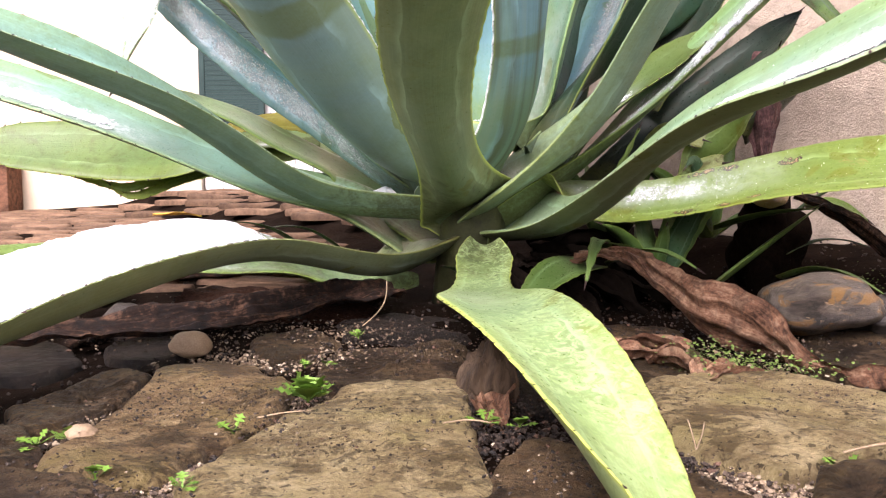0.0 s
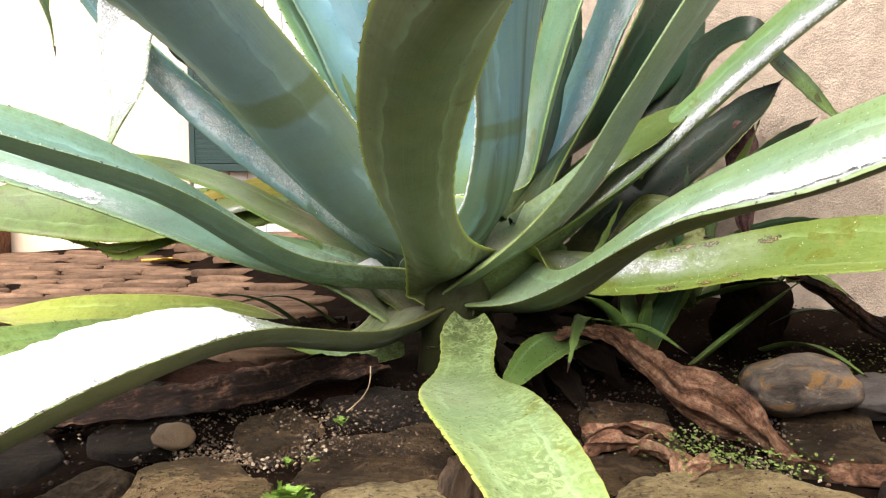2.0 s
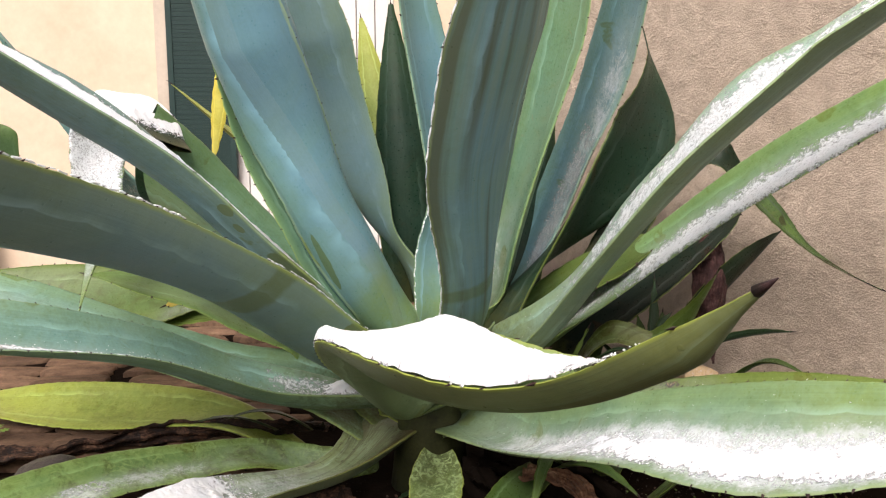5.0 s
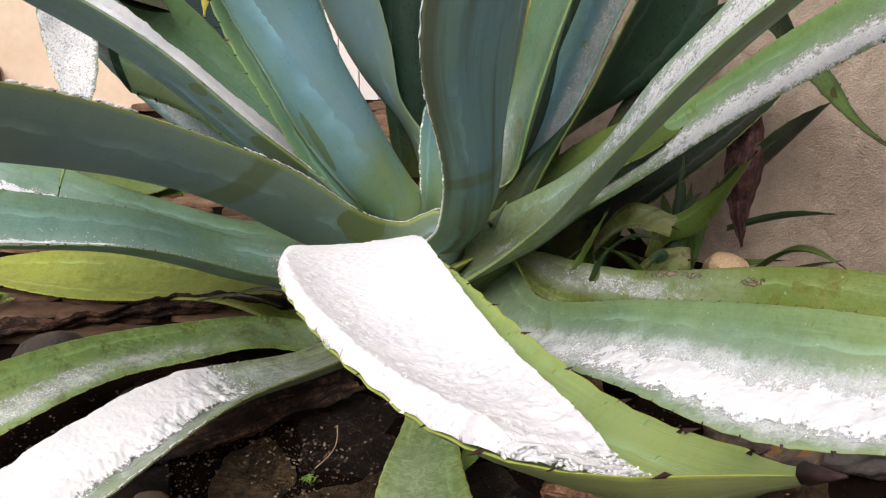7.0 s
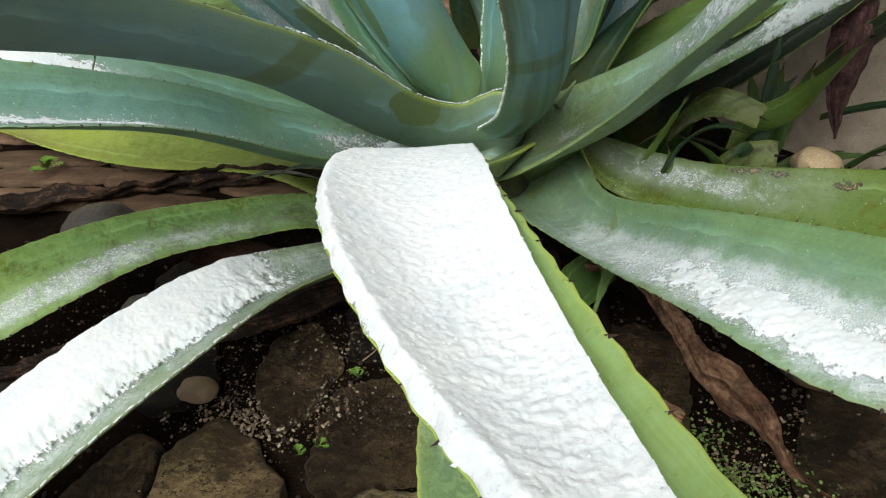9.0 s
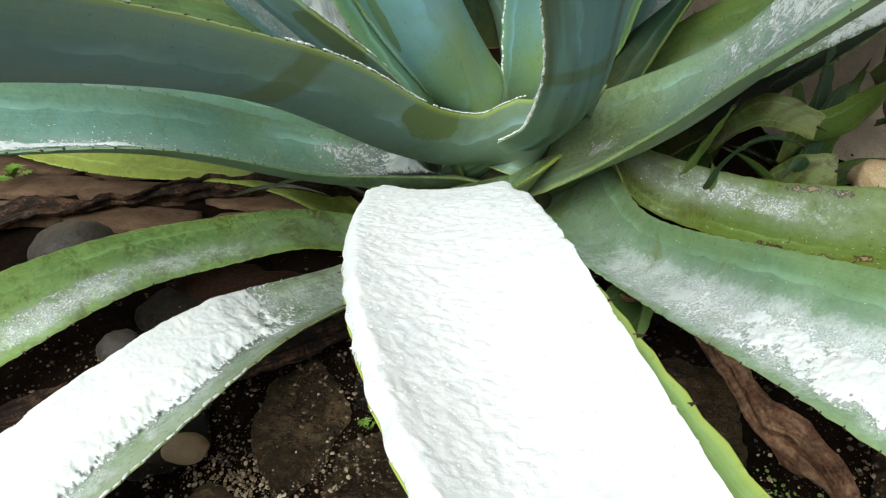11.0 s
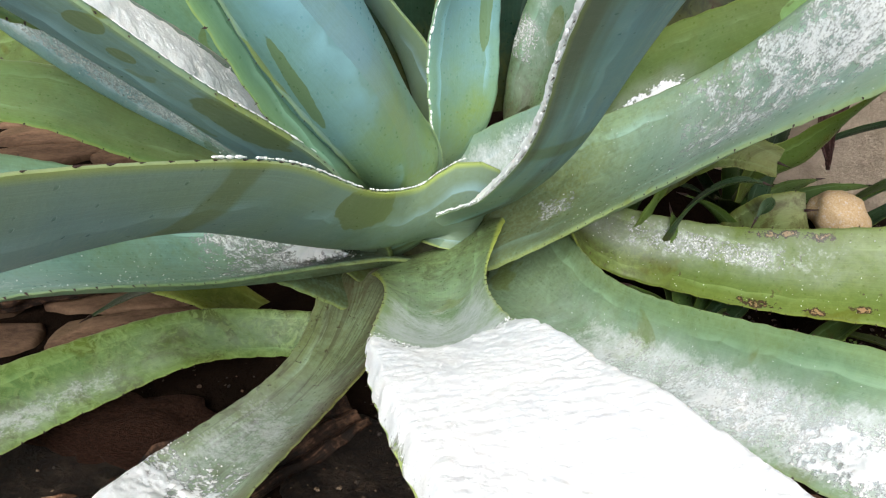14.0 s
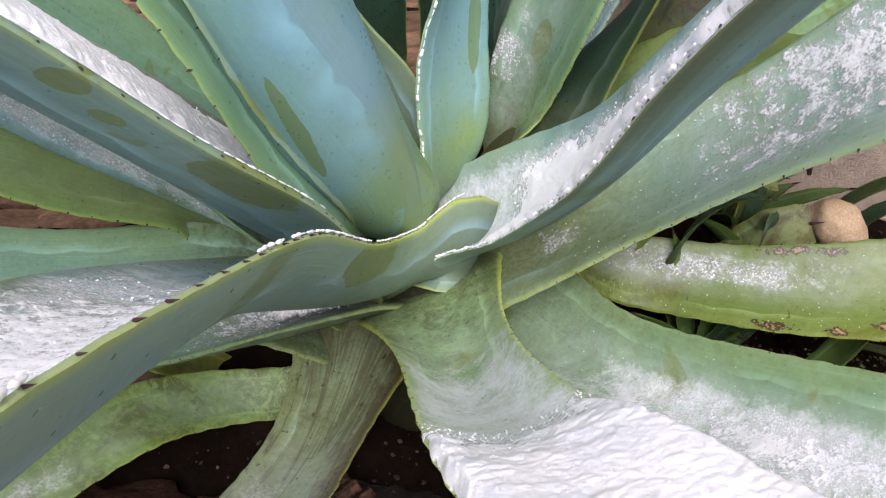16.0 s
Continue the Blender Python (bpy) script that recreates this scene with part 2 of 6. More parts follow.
        col = mix_of(n, l, math_of(n, l, "MULTIPLY", math_of(n, l, "MULTIPLY", ramp(n, l, vein, [(0.0, (1, 1, 1)), (0.016, (0.6, 0.6, 0.6)), (0.03, (0, 0, 0))]), near), 0.6), col, (0.06, 0.042, 0.02))
        rot = math_of(n, l, "ADD", v, math_of(n, l, "MULTIPLY_ADD", noise_at(n, l, p, 34, 6, 0.7, 0.9), 0.7, -0.35))
        col = mix_of(n, l, math_of(n, l, "MULTIPLY", math_of(n, l, "MULTIPLY", ramp(n, l, rot, [(0.1, (1, 1, 1)), (0.3, (0, 0, 0))]), near), 0.85), col, (0.075, 0.055, 0.025))
        speck = ramp(n, l, noise_at(n, l, p, 90, 3, 0.6, 0.4), [(0.64, (0, 0, 0)), (0.68, (1, 1, 1))])
        col = mix_of(n, l, math_of(n, l, "MULTIPLY", math_of(n, l, "MULTIPLY", speck, near), 0.8), col, (0.05, 0.035, 0.016))
    edge = ramp(n, l, rim, [(0.97 - 0.04 * margin, (0, 0, 0)), (0.992, (1, 1, 1))])
    col = mix_of(n, l, math_of(n, l, "MULTIPLY", edge, margin), col, (0.44, 0.52, 0.10))
    if spots:
        sp = math_of(n, l, "MULTIPLY", ramp(n, l, noise_at(n, l, p, 75, 3, 0.6, 0.6), [(0.63, (0, 0, 0)), (0.66, (1, 1, 1))]),
                     ramp(n, l, noise_at(n, l, p, 9, 3), [(0.55, (0, 0, 0)), (0.62, (1, 1, 1))]))
        col = mix_of(n, l, math_of(n, l, "MULTIPLY", sp, spots), col, (0.05, 0.025, 0.012))
        rust = ramp(n, l, noise_at(n, l, p, 17, 6, 0.7, 1.0), [(0.62, (0, 0, 0)), (0.7, (1, 1, 1))])
        col = mix_of(n, l, math_of(n, l, "MULTIPLY", rust, spots * 0.5), col, (0.24, 0.14, 0.06))
    rgh = math_of(n, l, "MULTIPLY_ADD", fine, 0.25, gloss - 0.12)
    rgh = math_of(n, l, "SUBTRACT", rgh, math_of(n, l, "MULTIPLY", smear, 0.12))
    height = math_of(n, l, "ADD", math_of(n, l, "MULTIPLY", grain, 0.5), math_of(n, l, "MULTIPLY", fine, 0.35))
    # beads of melt water
    bead = n.new("ShaderNodeTexVoronoi")
    bead.inputs["Scale"].default_value = 230
    l.new(p, bead.inputs["Vector"])
    bsep = n.new("ShaderNodeSeparateColor")
    l.new(bead.outputs["Color"], bsep.inputs[0])
    few = math_of(n, l, "GREATER_THAN", bsep.outputs[0], 1.0 - 0.22 * wet)
    dome = math_of(n, l, "MULTIPLY", ramp(n, l, bead.outputs["Distance"], [(0.0, (1, 1, 1)), (0.3, (0.7, 0.7, 0.7)), (0.42, (0, 0, 0))]), few)
    rgh = math_of(n, l, "SUBTRACT", rgh, math_of(n, l, "MULTIPLY", dome, 0.4), clamp=True)
    height = math_of(n, l, "ADD", height, math_of(n, l, "MULTIPLY", dome, 0.5))
    for u0, u1, v0, v1, dense in frost:
        area = math_of(n, l, "MULTIPLY", window_of(n, l, u, u0, u1, 0.08), window_of(n, l, v, v0, v1, 0.17))
        grit = noise_at(n, l, p, 260, 4, 0.7)
        broad = noise_at(n, l, p, 24, 5, 0.65, 0.4)
        haze = math_of(n, l, "MULTIPLY", area, ramp(n, l, broad, [(0.3, (0.1, 0.1, 0.1)), (0.7, (1, 1, 1))]))
        col = mix_of(n, l, math_of(n, l, "MULTIPLY", haze, 0.65 * dense), col, (0.62, 0.68, 0.70))
        crust = math_of(n, l, "ADD", math_of(n, l, "MULTIPLY_ADD", grit, 0.9, math_of(n, l, "MULTIPLY", noise_at(n, l, p, 85, 5, 0.7), 0.6)), broad)
        level = math_of(n, l, "SUBTRACT", math_of(n, l, "ADD", crust, math_of(n, l, "MULTIPLY", area, dense * 1.25)), 1.86)
        f = ramp(n, l, level, [(0.0, (0, 0, 0)), (0.5, (0.8, 0.8, 0.8))])
        col = mix_of(n, l, f, col, (0.76, 0.79, 0.82))
        rgh = math_of(n, l, "MAXIMUM", rgh, math_of(n, l, "MULTIPLY", f, 0.55))
        height = math_of(n, l, "ADD", height, math_of(n, l, "MULTIPLY", f, 2.0))
    l.new(col, b.inputs["Base Color"])
    l.new(rgh, b.inputs["Roughness"])
    b.inputs["Specular IOR Level"].default_value = 0.27
    bump_of(n, l, b, height, 0.3, 0.003)
    return m


def plain_material(name, dark, light, scale=20.0, roughness=0.8, bump=0.4, distance=0.004, stretch=(1, 1, 1), spec=0.3, third=None, random_tint=0.0):
    """Mottled dull surface at two scales."""
    m, n, l, b = nodes_of(name)
    tc, mp = n.new("ShaderNodeTexCoord"), n.new("ShaderNodeMapping")
    mp.inputs["Scale"].default_value = stretch
    l.new(tc.outputs["Object"], mp.inputs[0])
    big, small = noise_at(n, l, mp.outputs[0], scale, 6, 0.6, 0.4), noise_at(n, l, mp.outputs[0], scale * 9, 5, 0.65)
    both = math_of(n, l, "ADD", math_of(n, l, "MULTIPLY", big, 0.65), math_of(n, l, "MULTIPLY", small, 0.35))
    col = ramp(n, l, both, [(0.33, dark), (0.66, light)])
    if third:
        col = mix_of(n, l, ramp(n, l, noise_at(n, l, tc.outputs["Object"], scale * 0.6, 5, 0.6, 1.0), [(0.55, (0, 0, 0)), (0.68, (1, 1, 1))]), col, third)
    if random_tint:
        info = n.new("ShaderNodeObjectInfo")
        hsv = n.new("ShaderNodeHueSaturation")
        l.new(math_of(n, l, "MULTIPLY_ADD", info.outputs["Random"], random_tint, 1 - random_tint / 2), hsv.inputs["Value"])
        l.new(col, hsv.inputs["Color"])
        col = hsv.outputs[0]
    l.new(col, b.inputs["Base Color"])
    l.new(math_of(n, l, "MULTIPLY_ADD", small, 0.3, roughness - 0.15), b.inputs["Roughness"])
    b.inputs["Specular IOR Level"].default_value = spec
    bump_of(n, l, b, both, bump, distance)
    return m


def stone_material(name, dark, mid, light, moss):
    """Worn bedded sandstone: split layers, dark damp blotches, pale rubbed places."""
    m, n, l, b = nodes_of(name)
    tc, mp, info = n.new("ShaderNodeTexCoord"), n.new("ShaderNodeMapping"), n.new("ShaderNodeObjectInfo")
    mp.inputs["Scale"].default_value = (1, 1.5, 1)
    shift = n.new("ShaderNodeVectorMath")
    l.new(tc.outputs["Object"], shift.inputs[0])
    cm = n.new("ShaderNodeCombineXYZ")
    l.new(math_of(n, l, "MULTIPLY", info.outputs["Random"], 37.0), cm.inputs[0])
    l.new(cm.outputs[0], shift.inputs[1])
    l.new(shift.outputs[0], mp.inputs[0])
    p, s = shift.outputs[0], mp.outputs[0]
    big, bed, fine = noise_at(n, l, p, 5, 5, 0.6, 0.6), noise_at(n, l, s, 22, 10, 0.78, 0.8), noise_at(n, l, p, 240, 6, 0.8)
    col = ramp(n, l, math_of(n, l, "MULTIPLY_ADD", bed, 0.6, math_of(n, l, "MULTIPLY", big, 0.4)), [(0.40, dark), (0.50, mid), (0.60, light)])
    col = mix_of(n, l, math_of(n, l, "MULTIPLY", ramp(n, l, noise_at(n, l, p, 9, 4), [(0.5, (0, 0, 0)), (0.66, (1, 1, 1))]), 0.6), col, moss)
    damp = ramp(n, l, math_of(n, l, "MULTIPLY_ADD", noise_at(n, l, s, 60, 8, 0.75, 0.5), 0.62, math_of(n, l, "MULTIPLY", noise_at(n, l, p, 8, 3), 0.46)), [(0.55, (0, 0, 0)), (0.59, (1, 1, 1))])
    col = mix_of(n, l, math_of(n, l, "MULTIPLY", damp, 0.7), col, tuple(c * 0.4 for c in dark))
    col = mix_of(n, l, math_of(n, l, "MULTIPLY_ADD", fine, 1.6, -0.75, clamp=True), col, tuple(c * 0.4 for c in mid))
    soaked = ramp(n, l, math_of(n, l, "MULTIPLY_ADD", noise_at(n, l, p, 90, 5, 0.7), 0.2, noise_at(n, l, p, 6.5, 6, 0.66, 1.2)), [(0.62, (0, 0, 0)), (0.70, (1, 1, 1))])
    col = mix_of(n, l, math_of(n, l, "MULTIPLY", soaked, 0.7), col, tuple(c * 0.8 for c in dark))
    worn = ramp(n, l, math_of(n, l, "MULTIPLY_ADD", noise_at(n, l, s, 70, 5, 0.7), 0.25, noise_at(n, l, p, 11, 5, 0.62, 0.8)), [(0.70, (0, 0, 0)), (0.80, (1, 1, 1))])
    col = mix_of(n, l, math_of(n, l, "MULTIPLY", worn, 0.5), col, tuple(min(1, c * 1.25 + 0.02) for c in light))
    speck = ramp(n, l, noise_at(n, l, p, 130, 3, 0.6, 0.5), [(0.60, (0, 0, 0)), (0.63, (1, 1, 1))])
    col = mix_of(n, l, math_of(n, l, "MULTIPLY", speck, 0.8), col, tuple(c * 0.3 for c in dark))
    crack = ramp(n, l, noise_at(n, l, s, 34, 5, 0.6, 2.0), [(0.49, (0, 0, 0)), (0.5, (1, 1, 1)), (0.51, (0, 0, 0))])
    col = mix_of(n, l, math_of(n, l, "MULTIPLY", crack, 0.55), col, tuple(c * 0.4 for c in dark))
    tint = n.new("ShaderNodeHueSaturation")
    l.new(math_of(n, l, "MULTIPLY_ADD", info.outputs["Random"], 0.4, 0.8), tint.inputs["Value"])
    l.new(col, tint.inputs["Color"])
    l.new(tint.outputs[0], b.inputs["Base Color"])
    l.new(math_of(n, l, "MULTIPLY_ADD", damp, -0.15, 0.62), b.inputs["Roughness"])
    b.inputs["Specular IOR Level"].default_value = 0.3
    bump_of(n, l, b, math_of(n, l, "ADD", math_of(n, l, "MULTIPLY_ADD", damp, -0.35, bed), math_of(n, l, "MULTIPLY", fine, 0.7)), 1.0, 0.02)
    return m


# wet snow: soft and clumpy, thinning to a loose crust where its UV falls to the rim
def snow_material(name, white, grey, solid, steep, soft, shred):
    m, n, l, b = nodes_of(name)
    tc, uv, sep = n.new("ShaderNodeTexCoord"), n.new("ShaderNodeUVMap"), n.new("ShaderNodeSeparateXYZ")
    l.new(uv.outputs[0], sep.inputs[0])
    p = tc.outputs["Object"]
    clump, crumb = noise_at(n, l, p, 60, 4, 0.6, 0.3), noise_at(n, l, p, 330, 5, 0.7)
    both = math_of(n, l, "MULTIPLY_ADD", clump, 1.0, math_of(n, l, "MULTIPLY", crumb, 0.7))
    wet = ramp(n, l, noise_at(n, l, p, 22, 5, 0.6, 0.5), [(0.35, grey), (0.6, white)])
    l.new(mix_of(n, l, math_of(n, l, "MULTIPLY", ramp(n, l, crumb, [(0.3, (1, 1, 1)), (0.5, (0, 0, 0))]), 0.35), wet, tuple(c * 0.86 for c in grey)), b.inputs["Base Color"])
    b.inputs["Roughness"].default_value = 0.75
    b.inputs["Specular IOR Level"].default_value = 0.25
    b.inputs["Subsurface Weight"].default_value = soft
    b.inputs["Subsurface Radius"].default_value = (0.9, 1.0, 1.1)
    b.inputs["Subsurface Scale"].default_value = 0.004
    bump_of(n, l, b, both, 0.42, 0.0024)
    shreds = math_of(n, l, "MULTIPLY_ADD", crumb, shred * 1.3, math_of(n, l, "MULTIPLY", clump, shred * 0.4))
    cover = math_of(n, l, "MULTIPLY_ADD", sep.outputs[0], steep, math_of(n, l, "SUBTRACT", shreds, shred * 0.82), clamp=True)
    l.new(math_of(n, l, "MULTIPLY", cover, solid), b.inputs["Alpha"])
    return m


snow_mat = snow_material("wet_snow", (0.93, 0.945, 0.965), (0.84, 0.87, 0.91), 1.0, 2.2, 0.3, 1.8)
slush_mat = snow_material("thin_slush", (0.90, 0.92, 0.94), (0.76, 0.80, 0.82), 0.88, 2.1, 0.2, 2.7)

tooth_mat = plain_material("tooth_horn", (0.012, 0.007, 0.008), (0.06, 0.028, 0.026), 60, 0.5)
soil_mat = plain_material("damp_soil", (0.0025, 0.0016, 0.0011), (0.015, 0.009, 0.0058), 9, 0.95, 1.0, 0.012, spec=0.03)
pale_stone_mat = stone_material("pale_sandstone", (0.23, 0.155, 0.07), (0.50, 0.385, 0.19), (0.66, 0.54, 0.30), (0.46, 0.39, 0.15))
stone_mat = stone_material("wet_sandstone", (0.09, 0.052, 0.024), (0.30, 0.20, 0.095), (0.46, 0.34, 0.18), (0.28, 0.22, 0.075))
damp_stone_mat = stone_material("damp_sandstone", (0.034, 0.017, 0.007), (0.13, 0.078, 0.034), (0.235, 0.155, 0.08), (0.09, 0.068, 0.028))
# wet stone, with the shade under the leaves added to its colour
dark_stone_mat = stone_material("wet_shaded_stone", (0.006, 0.0035, 0.002), (0.026, 0.016, 0.010), (0.07, 0.046, 0.03), (0.024, 0.019, 0.01))
slab_mat = plain_material("paving_stone", (0.045, 0.026, 0.017), (0.24, 0.15, 0.095), 9, 0.75, 0.9, 0.006, (1, 2, 1), 0.12, (0.10, 0.07, 0.04), 0.7)
cream_mat = plain_material("cream_plaster", (0.68, 0.53, 0.38), (0.80, 0.66, 0.50), 3, 0.9, 0.25, 0.003)
stucco_mat = plain_material("beige_stucco", (0.40, 0.32, 0.245), (0.64, 0.53, 0.42), 26, 0.95, 1.0, 0.02)
shutter_mat = plain_material("dark_green_paint", (0.012, 0.032, 0.029), (0.02, 0.048, 0.043), 6, 0.6, 0.1)
white_mat = plain_material("white_paint", (0.72, 0.70, 0.66), (0.82, 0.80, 0.77), 5, 0.5, 0.1)
bark_mat = plain_material("weathered_wood", (0.03, 0.015, 0.009), (0.25, 0.12, 0.07), 16, 0.7, 1.0, 0.006, (1, 3, 2), 0.15, (0.05, 0.024, 0.014))
def dead_leaf_material(name, dark, mid, light, blotch=0.6):
    """Withered leaf: ribs along its length, split fibres, damp blotches and pale worn places."""
    m, n, l, b = nodes_of(name)
    uv, tc, mp = n.new("ShaderNodeUVMap"), n.new("ShaderNodeTexCoord"), n.new("ShaderNodeMapping")
    mp.inputs["Scale"].default_value = (5, 9, 1)
    l.new(uv.outputs[0], mp.inputs[0])
    p = tc.outputs["Object"]
    rib, big, fine = noise_at(n, l, mp.outputs[0], 2.0, 7, 0.7, 0.8), noise_at(n, l, p, 16, 5, 0.65, 1.0), noise_at(n, l, p, 160, 5, 0.7)
    both = math_of(n, l, "MULTIPLY_ADD", rib, 0.35, math_of(n, l, "MULTIPLY_ADD", big, 0.4, math_of(n, l, "MULTIPLY", fine, 0.25)))
    col = ramp(n, l, both, [(0.40, dark), (0.5, mid), (0.6, light)])
    damp = ramp(n, l, noise_at(n, l, p, 26, 6, 0.7, 1.4), [(0.48, (0, 0, 0)), (0.6, (1, 1, 1))])
    col = mix_of(n, l, math_of(n, l, "MULTIPLY", damp, blotch), col, tuple(c * 0.45 for c in dark))
    l.new(col, b.inputs["Base Color"])
    l.new(math_of(n, l, "MULTIPLY_ADD", damp, -0.3, 0.75), b.inputs["Roughness"])
    b.inputs["Specular IOR Level"].default_value = 0.2
    bump_of(n, l, b, math_of(n, l, "MULTIPLY_ADD", rib, 0.6, math_of(n, l, "MULTIPLY", fine, 0.6)), 1.0, 0.004)
    return m


brown_leaf_mat = dead_leaf_material("brown_dead_leaf", (0.035, 0.016, 0.009), (0.20, 0.10, 0.058), (0.42, 0.27, 0.17), 0.5)
rock_mat, n, l, b = nodes_of("cobble")
p = n.new("ShaderNodeTexCoord").outputs["Object"]
fine = noise_at(n, l, p, 14, 8, 0.75, 0.4)
col = ramp(n, l, noise_at(n, l, p, 2.0, 6, 0.65, 0.5), [(0.36, (0.03, 0.025, 0.021)), (0.5, (0.105, 0.082, 0.062)), (0.64, (0.20, 0.165, 0.13))])
for scale, lo, tint in ((1.7, 0.54, (0.27, 0.145, 0.045)), (3.1, 0.64, (0.42, 0.30, 0.19))):
    spot = math_of(n, l, "MULTIPLY_ADD", fine, 0.25, math_of(n, l, "SUBTRACT", noise_at(n, l, p, scale, 4, 0.6, 0.9), 0.125))
    col = mix_of(n, l, ramp(n, l, spot, [(lo, (0, 0, 0)), (lo + 0.05, (0.9, 0.9, 0.9))]), col, tint)
col = mix_of(n, l, math_of(n, l, "MULTIPLY_ADD", fine, 2.4, -1.2, clamp=True), col, (0.03, 0.022, 0.016))
l.new(col, b.inputs["Base Color"])
l.new(math_of(n, l, "MULTIPLY_ADD", fine, 0.5, 0.12), b.inputs["Roughness"])
bump_of(n, l, b, fine, 0.5, 0.06)


# ---- ground, walls ----
def ground_z(x, y):
    """Soft rise towards the house, and a bank along the side wall."""
    z = 0.04 * np.maximum(y - 0.85, 0)
    d = (0.93 - x) * 0.72 + (1.56 - y) * 0.69
    return z - 0.03 + 0.10 * step(0.42, 0.05, d)


gx = np.concatenate([-np.geomspace(60, 1.6, 14), np.linspace(-1.5, 1.5, 150), np.geomspace(1.6, 60, 14)])
gy = np.concatenate([-np.geomspace(60, 0.6, 12), np.linspace(-0.5, 4.2, 190), np.geomspace(4.3, 80, 12)])
xx, yy = np.meshgrid(gx, gy)
gp = np.stack([xx, yy, np.zeros_like(xx)], -1)
gp[..., 2] = ground_z(xx, yy) + 0.012 * rough(gp, 9, 3.0, 4) * (np.abs(xx) < 3)
tagged(part("ground", grid_mesh("ground", [(gp, None, None, False)]), soil_mat), "damp dark soil with grit between the stones", "ground", kind="structure")


def box(bm, lo, hi, m=None):
    r = bmesh.ops.create_cube(bm, size=1)["verts"]
    c, s = (Vector(lo) + Vector(hi)) / 2, Vector(hi) - Vector(lo)
    bmesh.ops.scale(bm, vec=s, verts=r)
    bmesh.ops.translate(bm, vec=c, verts=r)
    if m is not None:
        bmesh.ops.transform(bm, matrix=m, verts=r)
    return r


def slab(name, lo, hi, material, parent=None, label="", m=None, bevel=0.004):
    bm = bmesh.new()
    box(bm, lo, hi, m)
    if bevel:
        bmesh.ops.bevel(bm, geom=bm.edges[:], offset=bevel, segments=2, profile=0.6, affect="EDGES")
    return part(name, bm, material, parent, label, smooth=False)


WALL = 3.8
back = tagged(new("wall_back"), "cream rendered house wall", "wall", kind="structure")
slab("wall", (-8, WALL, -0.2), (-1.24, WALL + 0.3, 3.2), cream_mat, back, bevel=0)
slab("wall", (-0.1, WALL, -0.2), (4.5, WALL + 0.3, 3.2), cream_mat, back, bevel=0)
door = tagged(new("door_1"), "white boarded door with a dark green louvred shutter", "door", kind="structure")
for i in range(12):
    slab("board", (-1.18 + i * 0.09, WALL + 0.02, 0.0), (-1.18 + i * 0.09 + 0.086, WALL + 0.06, 3.2), white_mat, door, bevel=0.004)
slab("lining", (-1.24, WALL + 0.07, -0.2), (-0.1, WALL + 0.3, 3.2), white_mat, door, bevel=0)
slab("trim", (-1.24, WALL - 0.02, 0.0), (-1.185, WALL + 0.06, 3.2), plain_material("beige_trim", (0.5, 0.42, 0.33), (0.62, 0.53, 0.43), 6, 0.6), door)
shutter = tagged(new("shutter"), "dark green painted shutter with fine louvres", "shutter")
for x in (-1.178, -0.895):
    slab("stile", (x, WALL - 0.045, 0.49), (x + 0.028, WALL - 0.01, 2.6), shutter_mat, shutter, bevel=0.003)
slab("rail", (-1.15, WALL - 0.043, 0.49), (-0.895, WALL - 0.012, 0.525), shutter_mat, shutter, bevel=0.003)
slat = bmesh.new()
box(slat, (-1.15, WALL - 0.04, -0.0052), (-0.895, WALL - 0.016, 0.0052))
slat_mesh = bpy.data.meshes.new("slat")
slat.to_mesh(slat_mesh)
slat.free()
for i in range(170):
    ob = part("slat", slat_mesh, shutter_mat, shutter, smooth=False)
    ob.location = (0, 0, 0.535 + i * 0.012)
slab("backing", (-1.15, WALL - 0.012, 0.49), (-0.895, WALL - 0.006, 2.6), shutter_mat, shutter, bevel=0)
post = tagged(new("post"), "weathered brown wooden post against the wall", "post")
slab("post", (-2.3, 3.66, 0.05), (-2.07, 3.79, 0.36), bark_mat, post)
side = tagged(new("wall_side"), "rough beige stucco wall", "wall", kind="structure")
sm = Matrix.Translation((0.93, 1.56, 0)) @ Matrix.Rotation(radians(-46), 4, "Z")
slab("wall", (-0.85, 0.0, -0.2), (3.0, 0.3, 3.2), stucco_mat, side, m=sm, bevel=0)
slab("wall", (-0.85, 0.3, -0.2), (-0.55, 2.6, 3.2), stucco_mat, side, m=sm, bevel=0)
# unseen wall added to cut low sky light so gaps and undersides stay dark
unseen_wall = tagged(new("wall_unseen"), "unseen wall added behind the walker to cut low sky light", "wall", kind="structure")
slab("wall", (-7.0, -7.3, -0.2), (7.0, -7.0, 1.8), slab_mat, unseen_wall, bevel=0)
slab("wall", (-7.3, -7.3, -0.2), (-7.0, WALL, 1.8), slab_mat, unseen_wall, bevel=0)


# ---- agave ----
agave = tagged(new("agave"), "large blue-green agave with toothed leaves and slushy snow", "agave")


